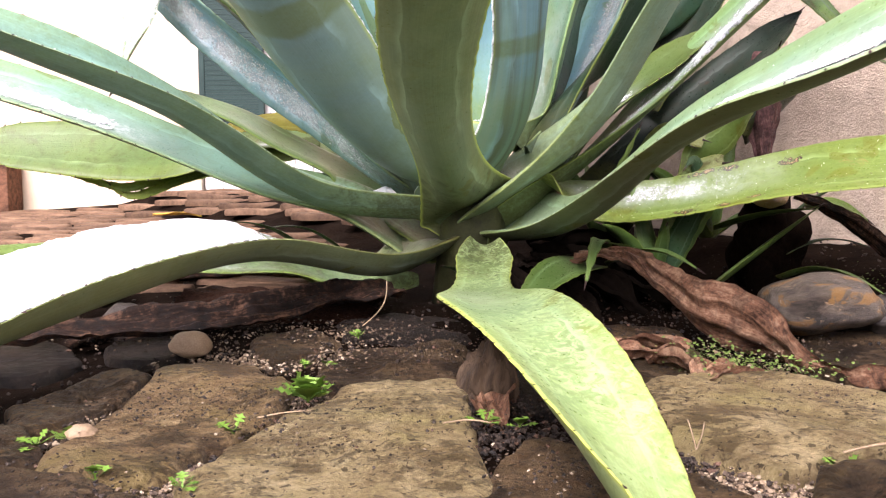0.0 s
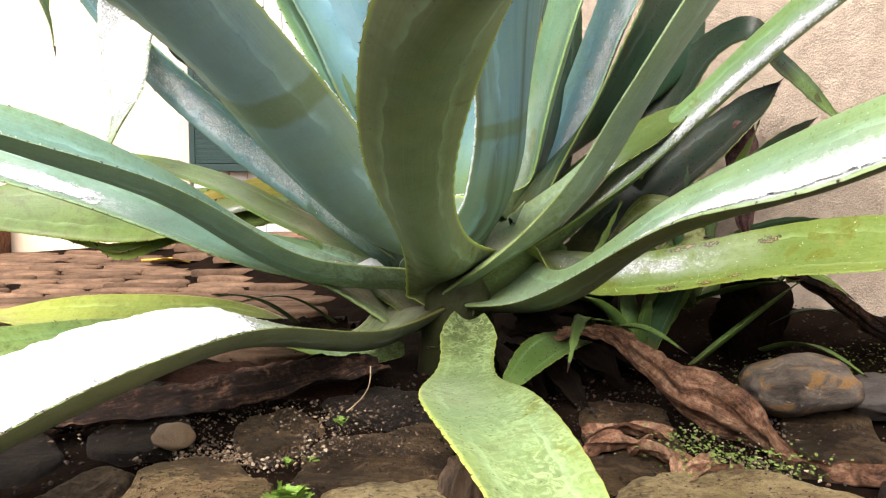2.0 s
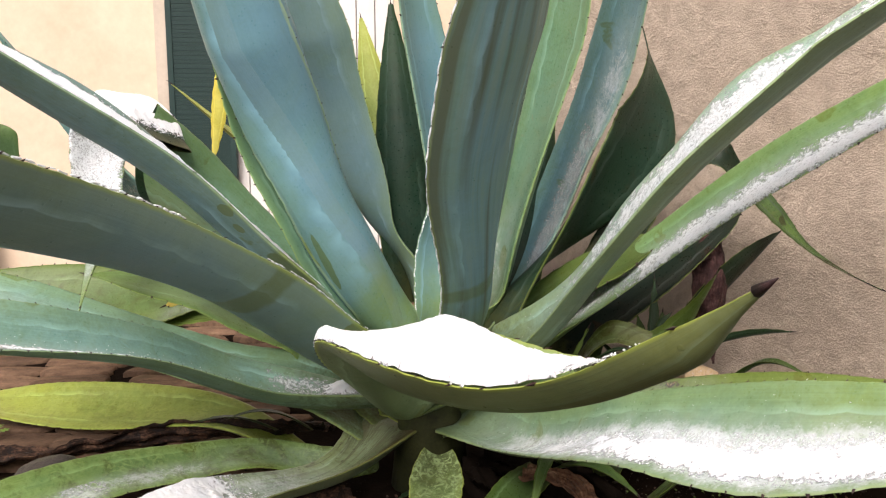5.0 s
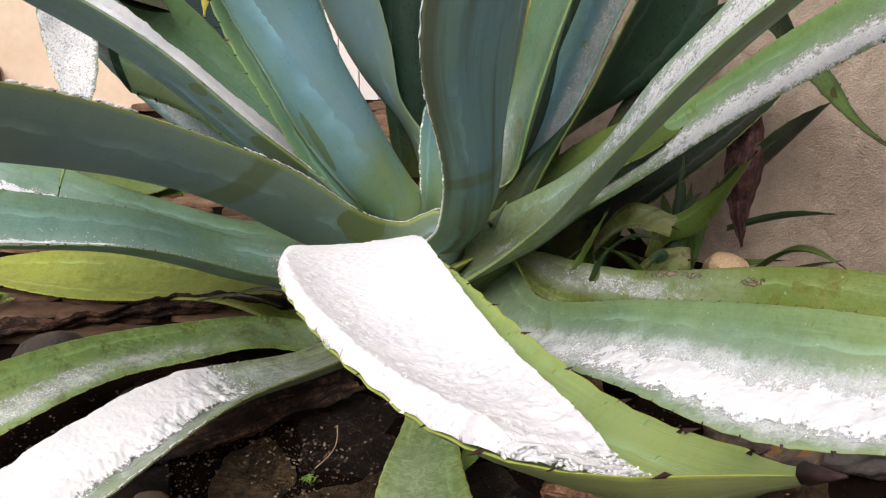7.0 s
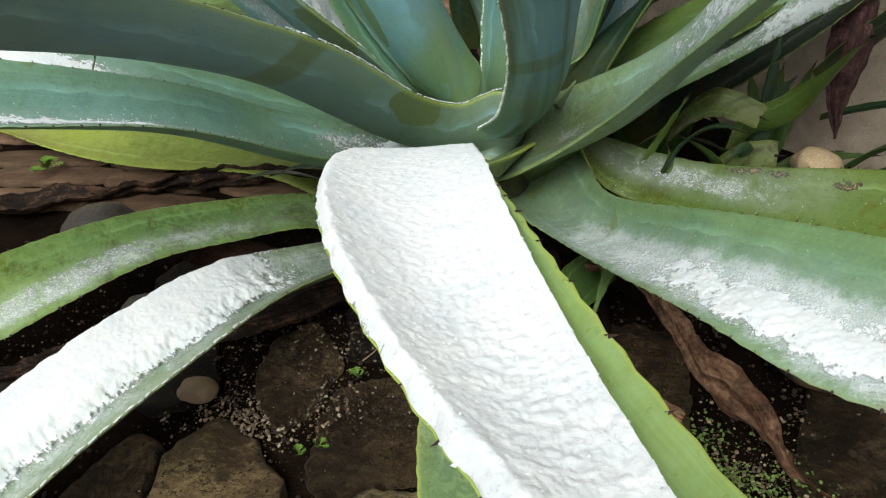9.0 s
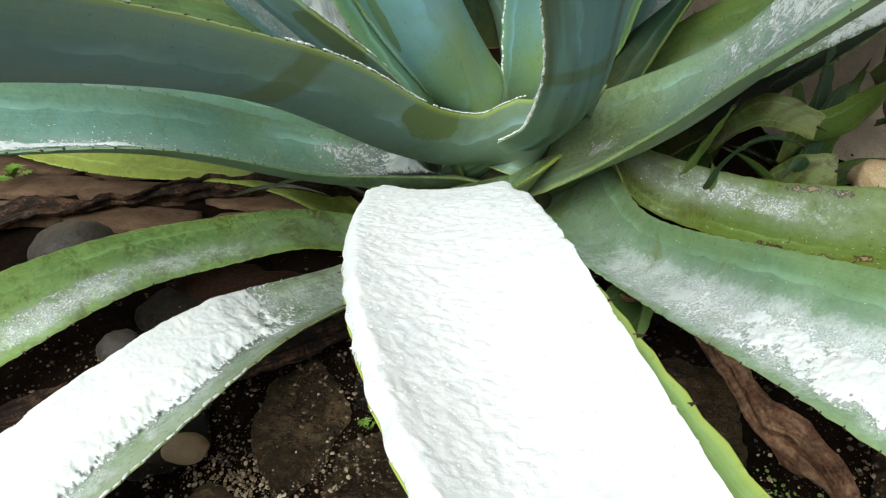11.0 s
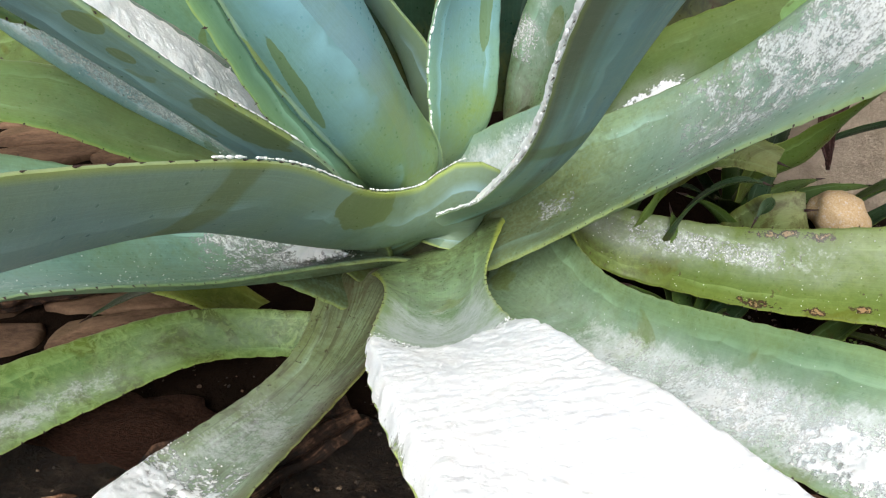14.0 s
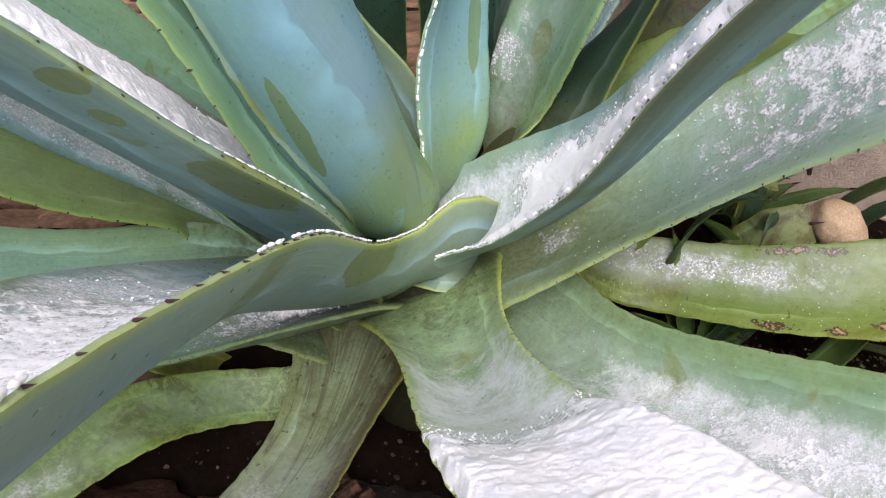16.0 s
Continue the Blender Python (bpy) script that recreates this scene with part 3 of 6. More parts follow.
class Leaf:
    """A leaf from rows of x, y, z, width, roll and trough along its midline. It runs on past the last row by reach, to a point."""

    def __init__(self, rows, upright=False, reach=0.3, droop=0.0, thick=0.13, taper=0.0, foot=0.0, lead=None):
        c = spline(rows, 61)
        if foot:
            c[:, 3] *= np.sqrt(np.clip(np.linspace(0.02, 1, 61) / foot, 0, 1))
        if taper:
            c[:, 3] *= np.clip((1 - np.linspace(0, 1, 61)) / taper, 0.02, 1) ** 0.75
            c[:, 5] *= np.clip((1 - np.linspace(0, 1, 61)) / taper, 0.1, 1)
        step_len = np.linalg.norm(c[-1, :3] - c[-2, :3])
        if reach > 0:
            more = max(3, int(reach / step_len))
            way, turn = c[-1, :3] - c[-2, :3], (c[-1, :3] - 2 * c[-4, :3] + c[-7, :3]) / 9
            if np.linalg.norm(turn) > 0.03 * step_len:
                turn *= 0.03 * step_len / np.linalg.norm(turn)
            ext = []
            for i in range(1, more + 1):
                s = i / more
                way = way + turn * 0.5 + np.array([0, 0, -droop * step_len * 0.03])
                way *= step_len / np.linalg.norm(way)
                ext.append([*(c[-1, :3] if not ext else ext[-1][:3]) + way, max(c[-1, 3] * (1 - s ** 1.5), 0.004), c[-1, 4], c[-1, 5] * (1 - 0.7 * s)])
            c = np.concatenate([c, np.array(ext)])
        head = 0
        if lead:
            start, first = np.array(lead[:3]), c[0, :3]
            way = (c[0, :3] - c[1, :3]) / np.linalg.norm(c[0, :3] - c[1, :3])
            knee = first + way * np.linalg.norm(start - first) * 0.5
            s = np.linspace(0, 1, 12)[:-1, None]
            wide = lead[3] + (c[0, 3] - lead[3]) * np.sin(s * math.pi / 2)
            c = np.concatenate([np.concatenate([(1 - s) ** 2 * start + 2 * s * (1 - s) * knee + s ** 2 * first, wide, 0 * s + c[0, 4], wide * c[0, 5] / c[0, 3]], 1), c])
            head = len(s)
        self.mid, self.wide = c[:, :3], np.maximum(c[:, 3], 0.004)
        self.deep = np.maximum(c[:, 5], 0.002)
        t = np.gradient(self.mid, axis=0)
        t /= np.linalg.norm(t, axis=1)[:, None]
        s0 = np.cross(t, (0, 1, 0) if upright else (0, 0, 1))
        s0 /= np.linalg.norm(s0, axis=1)[:, None]
        n0 = np.cross(s0, t)
        r = np.radians(c[:, 4])[:, None]
        self.side = np.cos(r) * s0 + np.sin(r) * n0
        self.up, self.way = np.cross(self.side, t), t
        arc = np.concatenate([[0], np.cumsum(np.linalg.norm(np.diff(self.mid, axis=0), axis=1))])
        self.length = arc[-1] - arc[head]
        self.arc = (arc - arc[head]) / self.length
        self.own = self.arc[head + 60]
        self.fat = thick * self.wide * (1.15 - 0.6 * np.maximum(self.arc, 0)) + 0.001

    def at(self, u, v, lift=0.0, under=False):
        """Points on the upper (or lower) face; u along from 0 to 1, v across from -1 to 1, lift off the face."""
        s = lambda q: np.interp(u, self.arc, q)  # noqa: E731
        three = lambda q: np.stack([s(q[:, i]) for i in range(3)], -1)  # noqa: E731
        side, up = three(self.side), three(self.up)
        bowl = -s(self.deep) * (1 - np.abs(v) ** 2.0)
        fat = np.minimum(s(self.fat), s(self.deep) * 0.9 + 0.004) * np.sqrt(np.maximum(1 - v * v, 0))
        h = bowl + (0 if under else 1) * fat + lift
        wave = 0.0009 * np.sin(u * self.length / 0.034 * 2 * np.pi) * np.abs(v) ** 6
        return three(self.mid) + side * (v * s(self.wide) / 2 + wave * np.sign(v))[..., None] + up * np.asarray(h)[..., None]


def build_leaf(leaf, material, name="leaf", label="", nu=90, nv=17, teeth=0.0065, gap=0.03, root=None, under=None, spine=(0.0022, 0.018)):
    u = np.linspace(leaf.arc[0], 1, nu)
    v = np.sin(np.linspace(-math.pi / 2, math.pi / 2, nv))
    uu, vv = np.meshgrid(u, v, indexing="ij")
    uv = np.stack([uu, vv / 2 + 0.5], -1)
    me = grid_mesh(name, [(leaf.at(uu, vv), uv, None, False), (leaf.at(uu, vv, under=True), uv, None, True)])
    if under:
        me.materials.append(material)
        me.materials.append(under)
        cells = (nu - 1) * (nv - 1)
        me.polygons.foreach_set("material_index", [0] * cells + [1] * cells)
    ob = part(name, me, material, root or agave, label)
    if teeth:
        verts, faces = [], []
        rng = random.Random(int(leaf.length * 1e5))
        for sgn in (-1, 1):
            d = 0.02 + rng.random() * gap * 0.4
            while d < leaf.length * 0.985:
                q = d / leaf.length
                e = leaf.at(np.array([q]), np.array([sgn * 0.995]))[0]
                i = min(int(np.searchsorted(leaf.arc, q)), len(leaf.arc) - 1)
                side, way, up = leaf.side[i] * sgn, leaf.way[i], leaf.up[i]
                big = teeth * rng.uniform(0.6, 1.15) * (0.22 + 0.72 * q)
                k = len(verts)
                verts += [e - way * big * 0.55 - side * 0.002, e + way * big * 0.55 - side * 0.002, e + up * big * 0.26 - side * 0.001,
                          e - up * big * 0.22 - side * 0.001, e + side * big + way * big * rng.uniform(-0.2, 0.5)]
                faces += [(k, k + 2, k + 4), (k + 2, k + 1, k + 4), (k + 1, k + 3, k + 4), (k + 3, k, k + 4)]
                d += gap * (0.3 + 0.9 * min(q * 1.4, 1.0)) * rng.uniform(0.75, 1.25)
        tip, way = leaf.mid[-1], Vector(leaf.way[-1])
        sp = bmesh.new()
        bmesh.ops.create_cone(sp, cap_ends=True, segments=8, radius1=spine[0], radius2=0.0003, depth=spine[1])
        bmesh.ops.transform(sp, matrix=Matrix.Translation(Vector(tip) + way * spine[1] * 0.3) @ way.to_track_quat("Z", "Y").to_matrix().to_4x4(), verts=sp.verts)
        part("spine", sp, tooth_mat, ob, "dark brown terminal spine")
        tm = bpy.data.meshes.new("teeth")
        tm.from_pydata([tuple(p) for p in verts], [], faces)
        tagged(part("teeth", tm, tooth_mat, ob, smooth=False), "row of small dark horny teeth", kind="stuff")
    return ob


GRAIN = [(1, 0, 0), (0, 1, 0), (-1, 0, 0), (0, -1, 0), (0, 0, 1), (0, 0, -1)]
GRAIN_FACES = [(0, 1, 4), (1, 2, 4), (2, 3, 4), (3, 0, 4), (1, 0, 5), (2, 1, 5), (3, 2, 5), (0, 3, 5)]


def grains(points, sizes, seed):
    """Irregular crumbs of ice at the points: vertices and triangles."""
    rng = np.random.default_rng(int(seed * 10))
    verts, faces = [], []
    for p, s in zip(points, sizes):
        k = len(verts)
        verts += list(p + s * np.array(GRAIN) * rng.uniform(0.55, 1.3, (6, 1)) + s * rng.normal(0, 0.18, (6, 3)))
        faces += [(a + k, b + k, c + k) for a, b, c in GRAIN_FACES]
    return verts, faces


def snow_on(leaf, u0, u1, v0, v1, depth, seed, label, cell=0.0019, ragged=1.0, slant=0.0, bend=0.0, total=False, under=False, grainy=False, fade=0.6, cap=0.13, fill=0.0):
    """A crust of wet snow lying on the upper face of a leaf, thick in the middle and crumbling away at its rim.
    slant shifts the rim at v0 along the leaf, bend draws it in towards the end, fill levels the trough."""
    k = 1.0 if total else leaf.own
    u0, u1 = u0 * k, min(u1 * k, 0.985)
    wide = np.interp((u0 + u1) / 2, leaf.arc, leaf.wide)
    nu, nv = int((u1 - u0) * leaf.length / cell), int((v1 - v0) / 2 * wide / cell) + 4
    a, b = np.meshgrid(np.linspace(0, 1, nu), np.linspace(0, 1, nv), indexing="ij")
    low = v0 + slant * a + bend * a ** 5
    uu, vv = u0 + (u1 - u0) * a, low + (v1 - low) * b
    flat = leaf.at(uu, vv, under=under)
    half = np.interp(uu, leaf.arc, leaf.wide) / 2
    ends = np.minimum(a, 1 - a if u1 < 0.97 else 1.0) * (u1 - u0) * leaf.length * fade
    sides = np.minimum(9.0 if v0 < -0.94 else (vv - low) * half, 9.0 if v1 > 0.94 else (v1 - vv) * half)
    sides = np.minimum(sides, np.minimum(1 + vv, 1 - vv) * half * 2.5 + 0.014)
    rim = np.minimum(ends, sides)
    coarse, mid, fine = rough(flat, 14, seed, 2), rough(flat, 55, seed + 7, 3), rough(flat, 170, seed + 3, 3)
    soft = np.clip(0.3 * (v1 - v0) / 2 * wide, 0.006, 0.018)
    comb = rough(np.stack([uu * leaf.length * 1.9, vv * half * 0.5, 0 * uu], -1), 240, seed + 11, 2)
    tuft = np.abs(rough(flat, 95, seed + 5, 2)) + 0.6 * np.abs(rough(flat, 210, seed + 9, 2))
    h = rim / soft - 0.3 + 0.35 * comb + ragged * ((0.4 * coarse + 0.7 * mid + 0.55 * fine) if grainy else (0.45 * coarse + 0.5 * mid + 0.45 * fine))
    body = step(-0.2, 1.7, rim / soft - 0.3 + (ragged * (0.3 * coarse + 0.3 * mid) if grainy else ragged * (0.4 * coarse + 0.25 * mid)))
    lump = depth * (0.06 + 0.94 * body) * (1 + 0.1 * coarse) + np.clip(body * 2, 0, 1) * (0.0003 * mid + 0.0004 * fine + 0.0013 * (tuft - 0.25)) + 0.001
    lump += fill * body * np.interp(uu, leaf.arc, leaf.deep) * (1 - vv ** 2)
    if grainy:
        lump = 0.0008 + depth * 0.35 * body * (1 + 0.3 * mid) + 0.0006 * np.clip(body * 3, 0, 1) * np.maximum(fine, -0.4)
    lump *= np.clip(np.minimum((1 + vv) * half, (1 - vv) * half) / 0.006 + 0.2, 0, 1) ** 0.6
    up = np.stack([np.interp(uu, leaf.arc, leaf.up[:, i]) for i in range(3)], -1)
    lean = -up if under else 0.85 * up + np.array([0, 0, 0.15])
    top = flat + lean * np.where(h > -0.6, np.maximum(lump, 0.0006), -0.002)[..., None]
    keep = np.maximum.reduce([h[:-1, :-1], h[1:, :-1], h[:-1, 1:], h[1:, 1:]]) > -0.6
    rng = np.random.default_rng(int(seed * 10) + 3)
    loose = (h > -0.9) & (h < 0.5) & (rng.random(h.shape) < (0.012 if grainy else 0.05)) & (np.abs(vv) < 1.0)
    clod = (h > 0.5) & (rng.random(h.shape) < (0.02 if grainy else 0.05))
    spots = np.concatenate([top[loose], top[clod] - 0.0006 * lean[clod]])
    sizes = np.concatenate([rng.uniform(0.0004, 0.0013, loose.sum()), rng.uniform(0.0005, 0.0013, clod.sum())])
    uv = np.stack([np.clip(h * 0.3, -1, cap) if grainy else np.clip(h, -1, 1), np.zeros_like(h)], -1)
    ob = part("snow_patch", grid_mesh("snow_patch", [(top, uv, keep, under)], grains(spots, sizes, seed)), slush_mat if grainy else snow_mat)
    return tagged(ob, label, "snow", "snow on the agave", "stuff")


def crumbs_on(leaf, u0, u1, v0, v1, count, seed, label, small=0.0007, large=0.0026):
    """Loose crumbs of ice along a leaf; u of the whole leaf."""
    rng = np.random.default_rng(int(seed * 10))
    u, v = u0 + (u1 - u0) * rng.random(count), v0 + (v1 - v0) * rng.random(count)
    s = small + (large - small) * rng.random(count) ** 2
    bits = grains(leaf.at(u, v, 0.0006), s, seed)
    me = bpy.data.meshes.new("snow_crumbs")
    me.from_pydata([tuple(p) for p in bits[0]], [], bits[1])
    layer = me.uv_layers.new(name="along")
    layer.data.foreach_set("uv", np.ones(len(bits[1]) * 6, np.float32))
    return tagged(part("snow_crumbs", me, snow_mat), label, "snow", "snow on the agave", "stuff")


def rim_snow(leaf, u0, u1, sgn, thick, seed, label, lift=0.0015, thin=0.0):
    """Beads of snow that lie end to end along a toothed margin, broken where the teeth come through; u of the whole leaf."""
    rng = random.Random(seed)
    verts, faces, rings, spokes = [], [], 7, 7
    u = u0
    while u < u1:
        span = (0.006 + 0.009 * min(u * 1.6, 1.0)) * rng.uniform(0.7, 1.25)
        du = span / leaf.length
        r = thick * rng.uniform(0.7, 1.2) * (1 - thin * rng.random())
        if rng.random() > 0.08:
            k = len(verts)
            for i in range(rings):
                f = (i + 0.5) / rings
                q = u + du * f
                j = min(int(np.searchsorted(leaf.arc, q)), len(leaf.arc) - 1)
                side, up = leaf.side[j] * sgn, leaf.up[j]
                mid = leaf.at(np.array([q]), np.array([sgn * 0.985]))[0] + up * lift
                w = r * max(1 - abs(2 * f - 1) ** 4, 0.1) * rng.uniform(0.75, 1.2)
                for a in range(spokes):
                    c = 2 * math.pi * a / spokes
                    verts.append(tuple(mid + side * w * 0.9 * math.cos(c) * rng.uniform(0.85, 1.15) + up * w * math.sin(c)))
            for i in range(rings - 1):
                for a in range(spokes):
                    b = (a + 1) % spokes
                    faces.append((k + i * spokes + a, k + i * spokes + b, k + (i + 1) * spokes + b, k + (i + 1) * spokes + a))
            faces += [tuple(k + a for a in reversed(range(spokes))), tuple(k + (rings - 1) * spokes + a for a in range(spokes))]
        u += du * 1.02
    me = bpy.data.meshes.new("snow_rim")
    me.from_pydata(verts, [], faces)
    bm = bmesh.new()
    bm.from_mesh(me)
    bmesh.ops.recalc_face_normals(bm, faces=bm.faces)
    bm.to_mesh(me)
    bm.free()
    layer = me.uv_layers.new(name="along")
    layer.data.foreach_set("uv", np.ones(len(me.loops) * 2, np.float32))
    return tagged(part("snow_rim", me, snow_mat), label, "snow", "snow on the agave", "stuff")


def spike_core(leaf, material, thick=0.5, name="spike"):
    """The closed cone of furled leaves in the heart, with a rounded foot."""
    u = np.linspace(0.0, 0.99, 70)
    th = np.linspace(0, 2 * math.pi, 33)
    uu, tt = np.meshgrid(u, th, indexing="ij")
    s = lambda q: np.interp(uu, leaf.arc, q)  # noqa: E731
    three = lambda q: np.stack([s(q[:, i]) for i in range(3)], -1)  # noqa: E731
    r = s(leaf.wide) / 2 * 0.97
    foot = np.sqrt(np.clip(uu / 0.07, 0.0, 1.0) * (2 - np.clip(uu / 0.07, 0.0, 1.0)))
    pts = three(leaf.mid) + three(leaf.side) * (np.cos(tt) * r * foot)[..., None] - three(leaf.up) * ((np.sin(tt) * s(leaf.deep) * 0.97) * foot)[..., None]
    return part(name, grid_mesh(name, [(pts, np.stack([uu, tt / (2 * math.pi)], -1), None, True)]), material, agave, "furled spike of young leaves")


# colours of the skin from base to tip
BLUE = ((0.17, 0.25, 0.045), (0.122, 0.258, 0.315), (0.135, 0.265, 0.22))
GREY = ((0.12, 0.18, 0.06), (0.122, 0.228, 0.26), (0.14, 0.235, 0.17))
GREEN = ((0.10, 0.15, 0.035), (0.135, 0.25, 0.105), (0.21, 0.32, 0.07))
# deep green pushed towards black; inner leaves' shade is held in this colour
SHADED_GREEN = ((0.008, 0.02, 0.008), (0.010, 0.034, 0.02), (0.022, 0.06, 0.024))
MOSS = ((0.10, 0.15, 0.04), (0.112, 0.225, 0.15), (0.155, 0.26, 0.10))
LIME = ((0.15, 0.20, 0.04), (0.26, 0.35, 0.06), (0.48, 0.50, 0.04))
PALE = ((0.12, 0.20, 0.125), (0.23, 0.37, 0.18), (0.35, 0.45, 0.13))
OLIVE = ((0.07, 0.11, 0.022), (0.12, 0.20, 0.04), (0.30, 0.35, 0.045))
FALLEN = ((0.09, 0.14, 0.04), (0.20, 0.31, 0.145), (0.26, 0.365, 0.10))
WORN = ((0.15, 0.195, 0.10), (0.22, 0.31, 0.20), (0.23, 0.33, 0.13))
# near-black green: the deep shade on two occluded leaves is in this colour
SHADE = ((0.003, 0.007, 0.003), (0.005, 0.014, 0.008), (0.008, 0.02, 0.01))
SAGE = ((0.20, 0.225, 0.065), (0.205, 0.335, 0.27), (0.21, 0.32, 0.19))


def agave_leaf(name, shape, colours, frost=(), spots=0.0, label="", bands=(), wet=0.5, patches=(), stained=0.0, margin=0.25, under=None, dirt=0.75, foot_at=(0.02, 0.26), mottle=0.0, grime=0.0, veined=0.0, **more):
    k = shape.own
    frost = [(a * k, b * k, c, d, e) for a, b, c, d, e in frost]
    bands = [(a * k, b * k) for a, b in bands]
    dull = [tuple(0.88 * q + 0.15 * sum(c) / 3 * w for q, w in zip(c, (0.95, 1.05, 1.0))) for c in (under or colours)]
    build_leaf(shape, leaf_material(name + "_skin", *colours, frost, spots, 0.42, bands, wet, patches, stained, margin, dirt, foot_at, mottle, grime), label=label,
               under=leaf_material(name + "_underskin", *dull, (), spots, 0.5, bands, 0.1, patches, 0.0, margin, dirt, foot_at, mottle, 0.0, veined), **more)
    return shape


# the heart: a furled spike with the young leaves that wrap it
spike = agave_leaf("spike", Leaf([(0.016, 1.473, 0.296, 0.102, 47, 0.039), (-0.022, 1.433, 0.374, 0.108, -28, 0.041), (-0.067, 1.391, 0.455, 0.127, -50, 0.052), (-0.11, 1.347, 0.546, 0.128, -42, 0.053), (-0.143, 1.304, 0.64, 0.12, -23, 0.034), (-0.183, 1.282, 0.744, 0.141, 4, 0.044), (-0.217, 1.242, 0.858, 0.156, 25, 0.065)], True, reach=0.5, thick=0.06, foot=0.12), BLUE, patches=[(0.25, 0.95, 0.05, 0.05, "rubbed", 1.2)], foot_at=(0.07, 0.24), dirt=0.0, label="young leaf still wrapped round the spike")
spike_core(spike, leaf_material("spike_core_skin", *BLUE, patches=[(0.25, 0.06, 0.055, 0.022, "rubbed", 0.5)], dirt=0.0, foot_at=(0.07, 0.24)))
heart_back = agave_leaf("heart_back", Leaf([(0.068, 1.569, 0.331, 0.154, 80, 0.032), (0.034, 1.644, 0.424, 0.137, 78, 0.024), (-0.024, 1.684, 0.499, 0.115, 70, 0.017), (-0.068, 1.685, 0.584, 0.128, 47, 0.029), (-0.104, 1.664, 0.685, 0.138, 33, 0.02), (-0.135, 1.636, 0.798, 0.138, 27, 0.02), (-0.163, 1.59, 0.914, 0.15, 22, 0.032)], True, reach=0.3), GREY, dirt=0.0)
heart_left = agave_leaf("heart_left", Leaf([(0.0, 1.49, 0.25, 0.07, 143, 0.02), (-0.025, 1.449, 0.309, 0.095, 143, 0.02), (-0.06, 1.385, 0.387, 0.10, 143, 0.02), (-0.113, 1.346, 0.48, 0.10, 143, 0.02), (-0.158, 1.322, 0.579, 0.10, 143, 0.02), (-0.215, 1.326, 0.688, 0.10, 143, 0.02), (-0.253, 1.313, 0.814, 0.09, 143, 0.02)], True, reach=0.25), MOSS, dirt=0.0)
heart_side = agave_leaf("heart_side", Leaf([(0.049, 1.497, 0.297, 0.092, 109, 0.017), (0.074, 1.506, 0.382, 0.098, 156, 0.022), (0.08, 1.525, 0.478, 0.108, 153, 0.019), (0.096, 1.533, 0.579, 0.118, 131, 0.025), (0.09, 1.534, 0.683, 0.141, 124, 0.028), (0.074, 1.532, 0.793, 0.152, 123, 0.03), (0.054, 1.531, 0.905, 0.154, 122, 0.031)], True, reach=0.3), BLUE, dirt=0.0, patches=[(0.24, 0.78, 0.07, 0.08, "rubbed")])
heart_front = agave_leaf("heart_front", Leaf([(0.023, 1.5, 0.26, 0.154, 5, 0.038), (0.062, 1.476, 0.311, 0.129, -30, 0.067), (0.113, 1.392, 0.38, 0.143, -39, 0.049), (0.125, 1.289, 0.466, 0.132, -47, 0.037), (0.124, 1.183, 0.575, 0.145, -43, 0.032), (0.123, 1.071, 0.692, 0.168, -35, 0.034), (0.143, 0.964, 0.822, 0.176, -28, 0.036)], lead=(-0.015, 1.53, 0.19, 0.1), reach=0.35), BLUE, [(-0.2, 1.5, 0.05, 1.1, 0.75)], dirt=0.0, bands=[(0.40, 0.44)], veined=0.75)
# leaves towards the camera
arching = agave_leaf("arching", Leaf([(0.05, 1.513, 0.191, 0.21, -27, 0.007), (0.01, 1.305, 0.27, 0.113, -13, 0.055), (-0.019, 1.073, 0.374, 0.123, -4, 0.027), (-0.002, 0.843, 0.473, 0.137, -2, 0.02), (0.044, 0.621, 0.533, 0.121, -3, 0.044), (0.125, 0.41, 0.565, 0.075, -6, 0.02), (0.174, 0.256, 0.642, 0.02, -2, 0.015)], lead=(0.055, 1.565, 0.12, 0.13), reach=0, taper=0.05), PALE, [(0.14, 0.6, 0.0, 1.0, 0.78)], label="leaf arching forward under thick snow", margin=0.9, teeth=0.0052, gap=0.04, spine=(0.0026, 0.012), under=((0.12, 0.18, 0.08), (0.165, 0.23, 0.12), (0.24, 0.27, 0.07)))
# frost here is the leaf's pale sheen at the bend, painted into the skin
fallen = agave_leaf("fallen", Leaf([(0.074, 1.358, 0.137, 0.118, 4, 0.025), (0.064, 1.215, 0.083, 0.087, -2, 0.015), (0.053, 1.069, 0.08, 0.108, -2, 0.02), (0.06, 0.918, 0.099, 0.134, -3, 0.028), (0.083, 0.763, 0.103, 0.131, 0, 0.027), (0.113, 0.608, 0.077, 0.117, 12, 0.024), (0.144, 0.457, 0.018, 0.113, 44, 0.022)], reach=0.12, foot=0.1), FALLEN, [(0.30, 0.52, 0.35, 0.95, 0.3)], margin=0.9, mottle=1.0, stained=0.3, teeth=0.004, gap=0.02, label="yellow-green bent leaf lying on the stones")
low_snowy = agave_leaf("low_snowy", Leaf([(-0.033, 1.531, 0.121, 0.188, -6, 0.036), (-0.101, 1.417, 0.096, 0.123, -10, 0.035), (-0.181, 1.284, 0.118, 0.107, -2, 0.033), (-0.268, 1.14, 0.156, 0.119, 6, 0.04), (-0.351, 0.986, 0.161, 0.138, 9, 0.053), (-0.444, 0.829, 0.133, 0.142, 10, 0.06), (-0.539, 0.682, 0.072, 0.148, 8, 0.033)], lead=(0.04, 1.56, 0.11, 0.1), reach=0.2), WORN, [(0.2, 1.2, 0.1, 1.0, 0.55)], stained=0.38, grime=0.45, dirt=0.4)
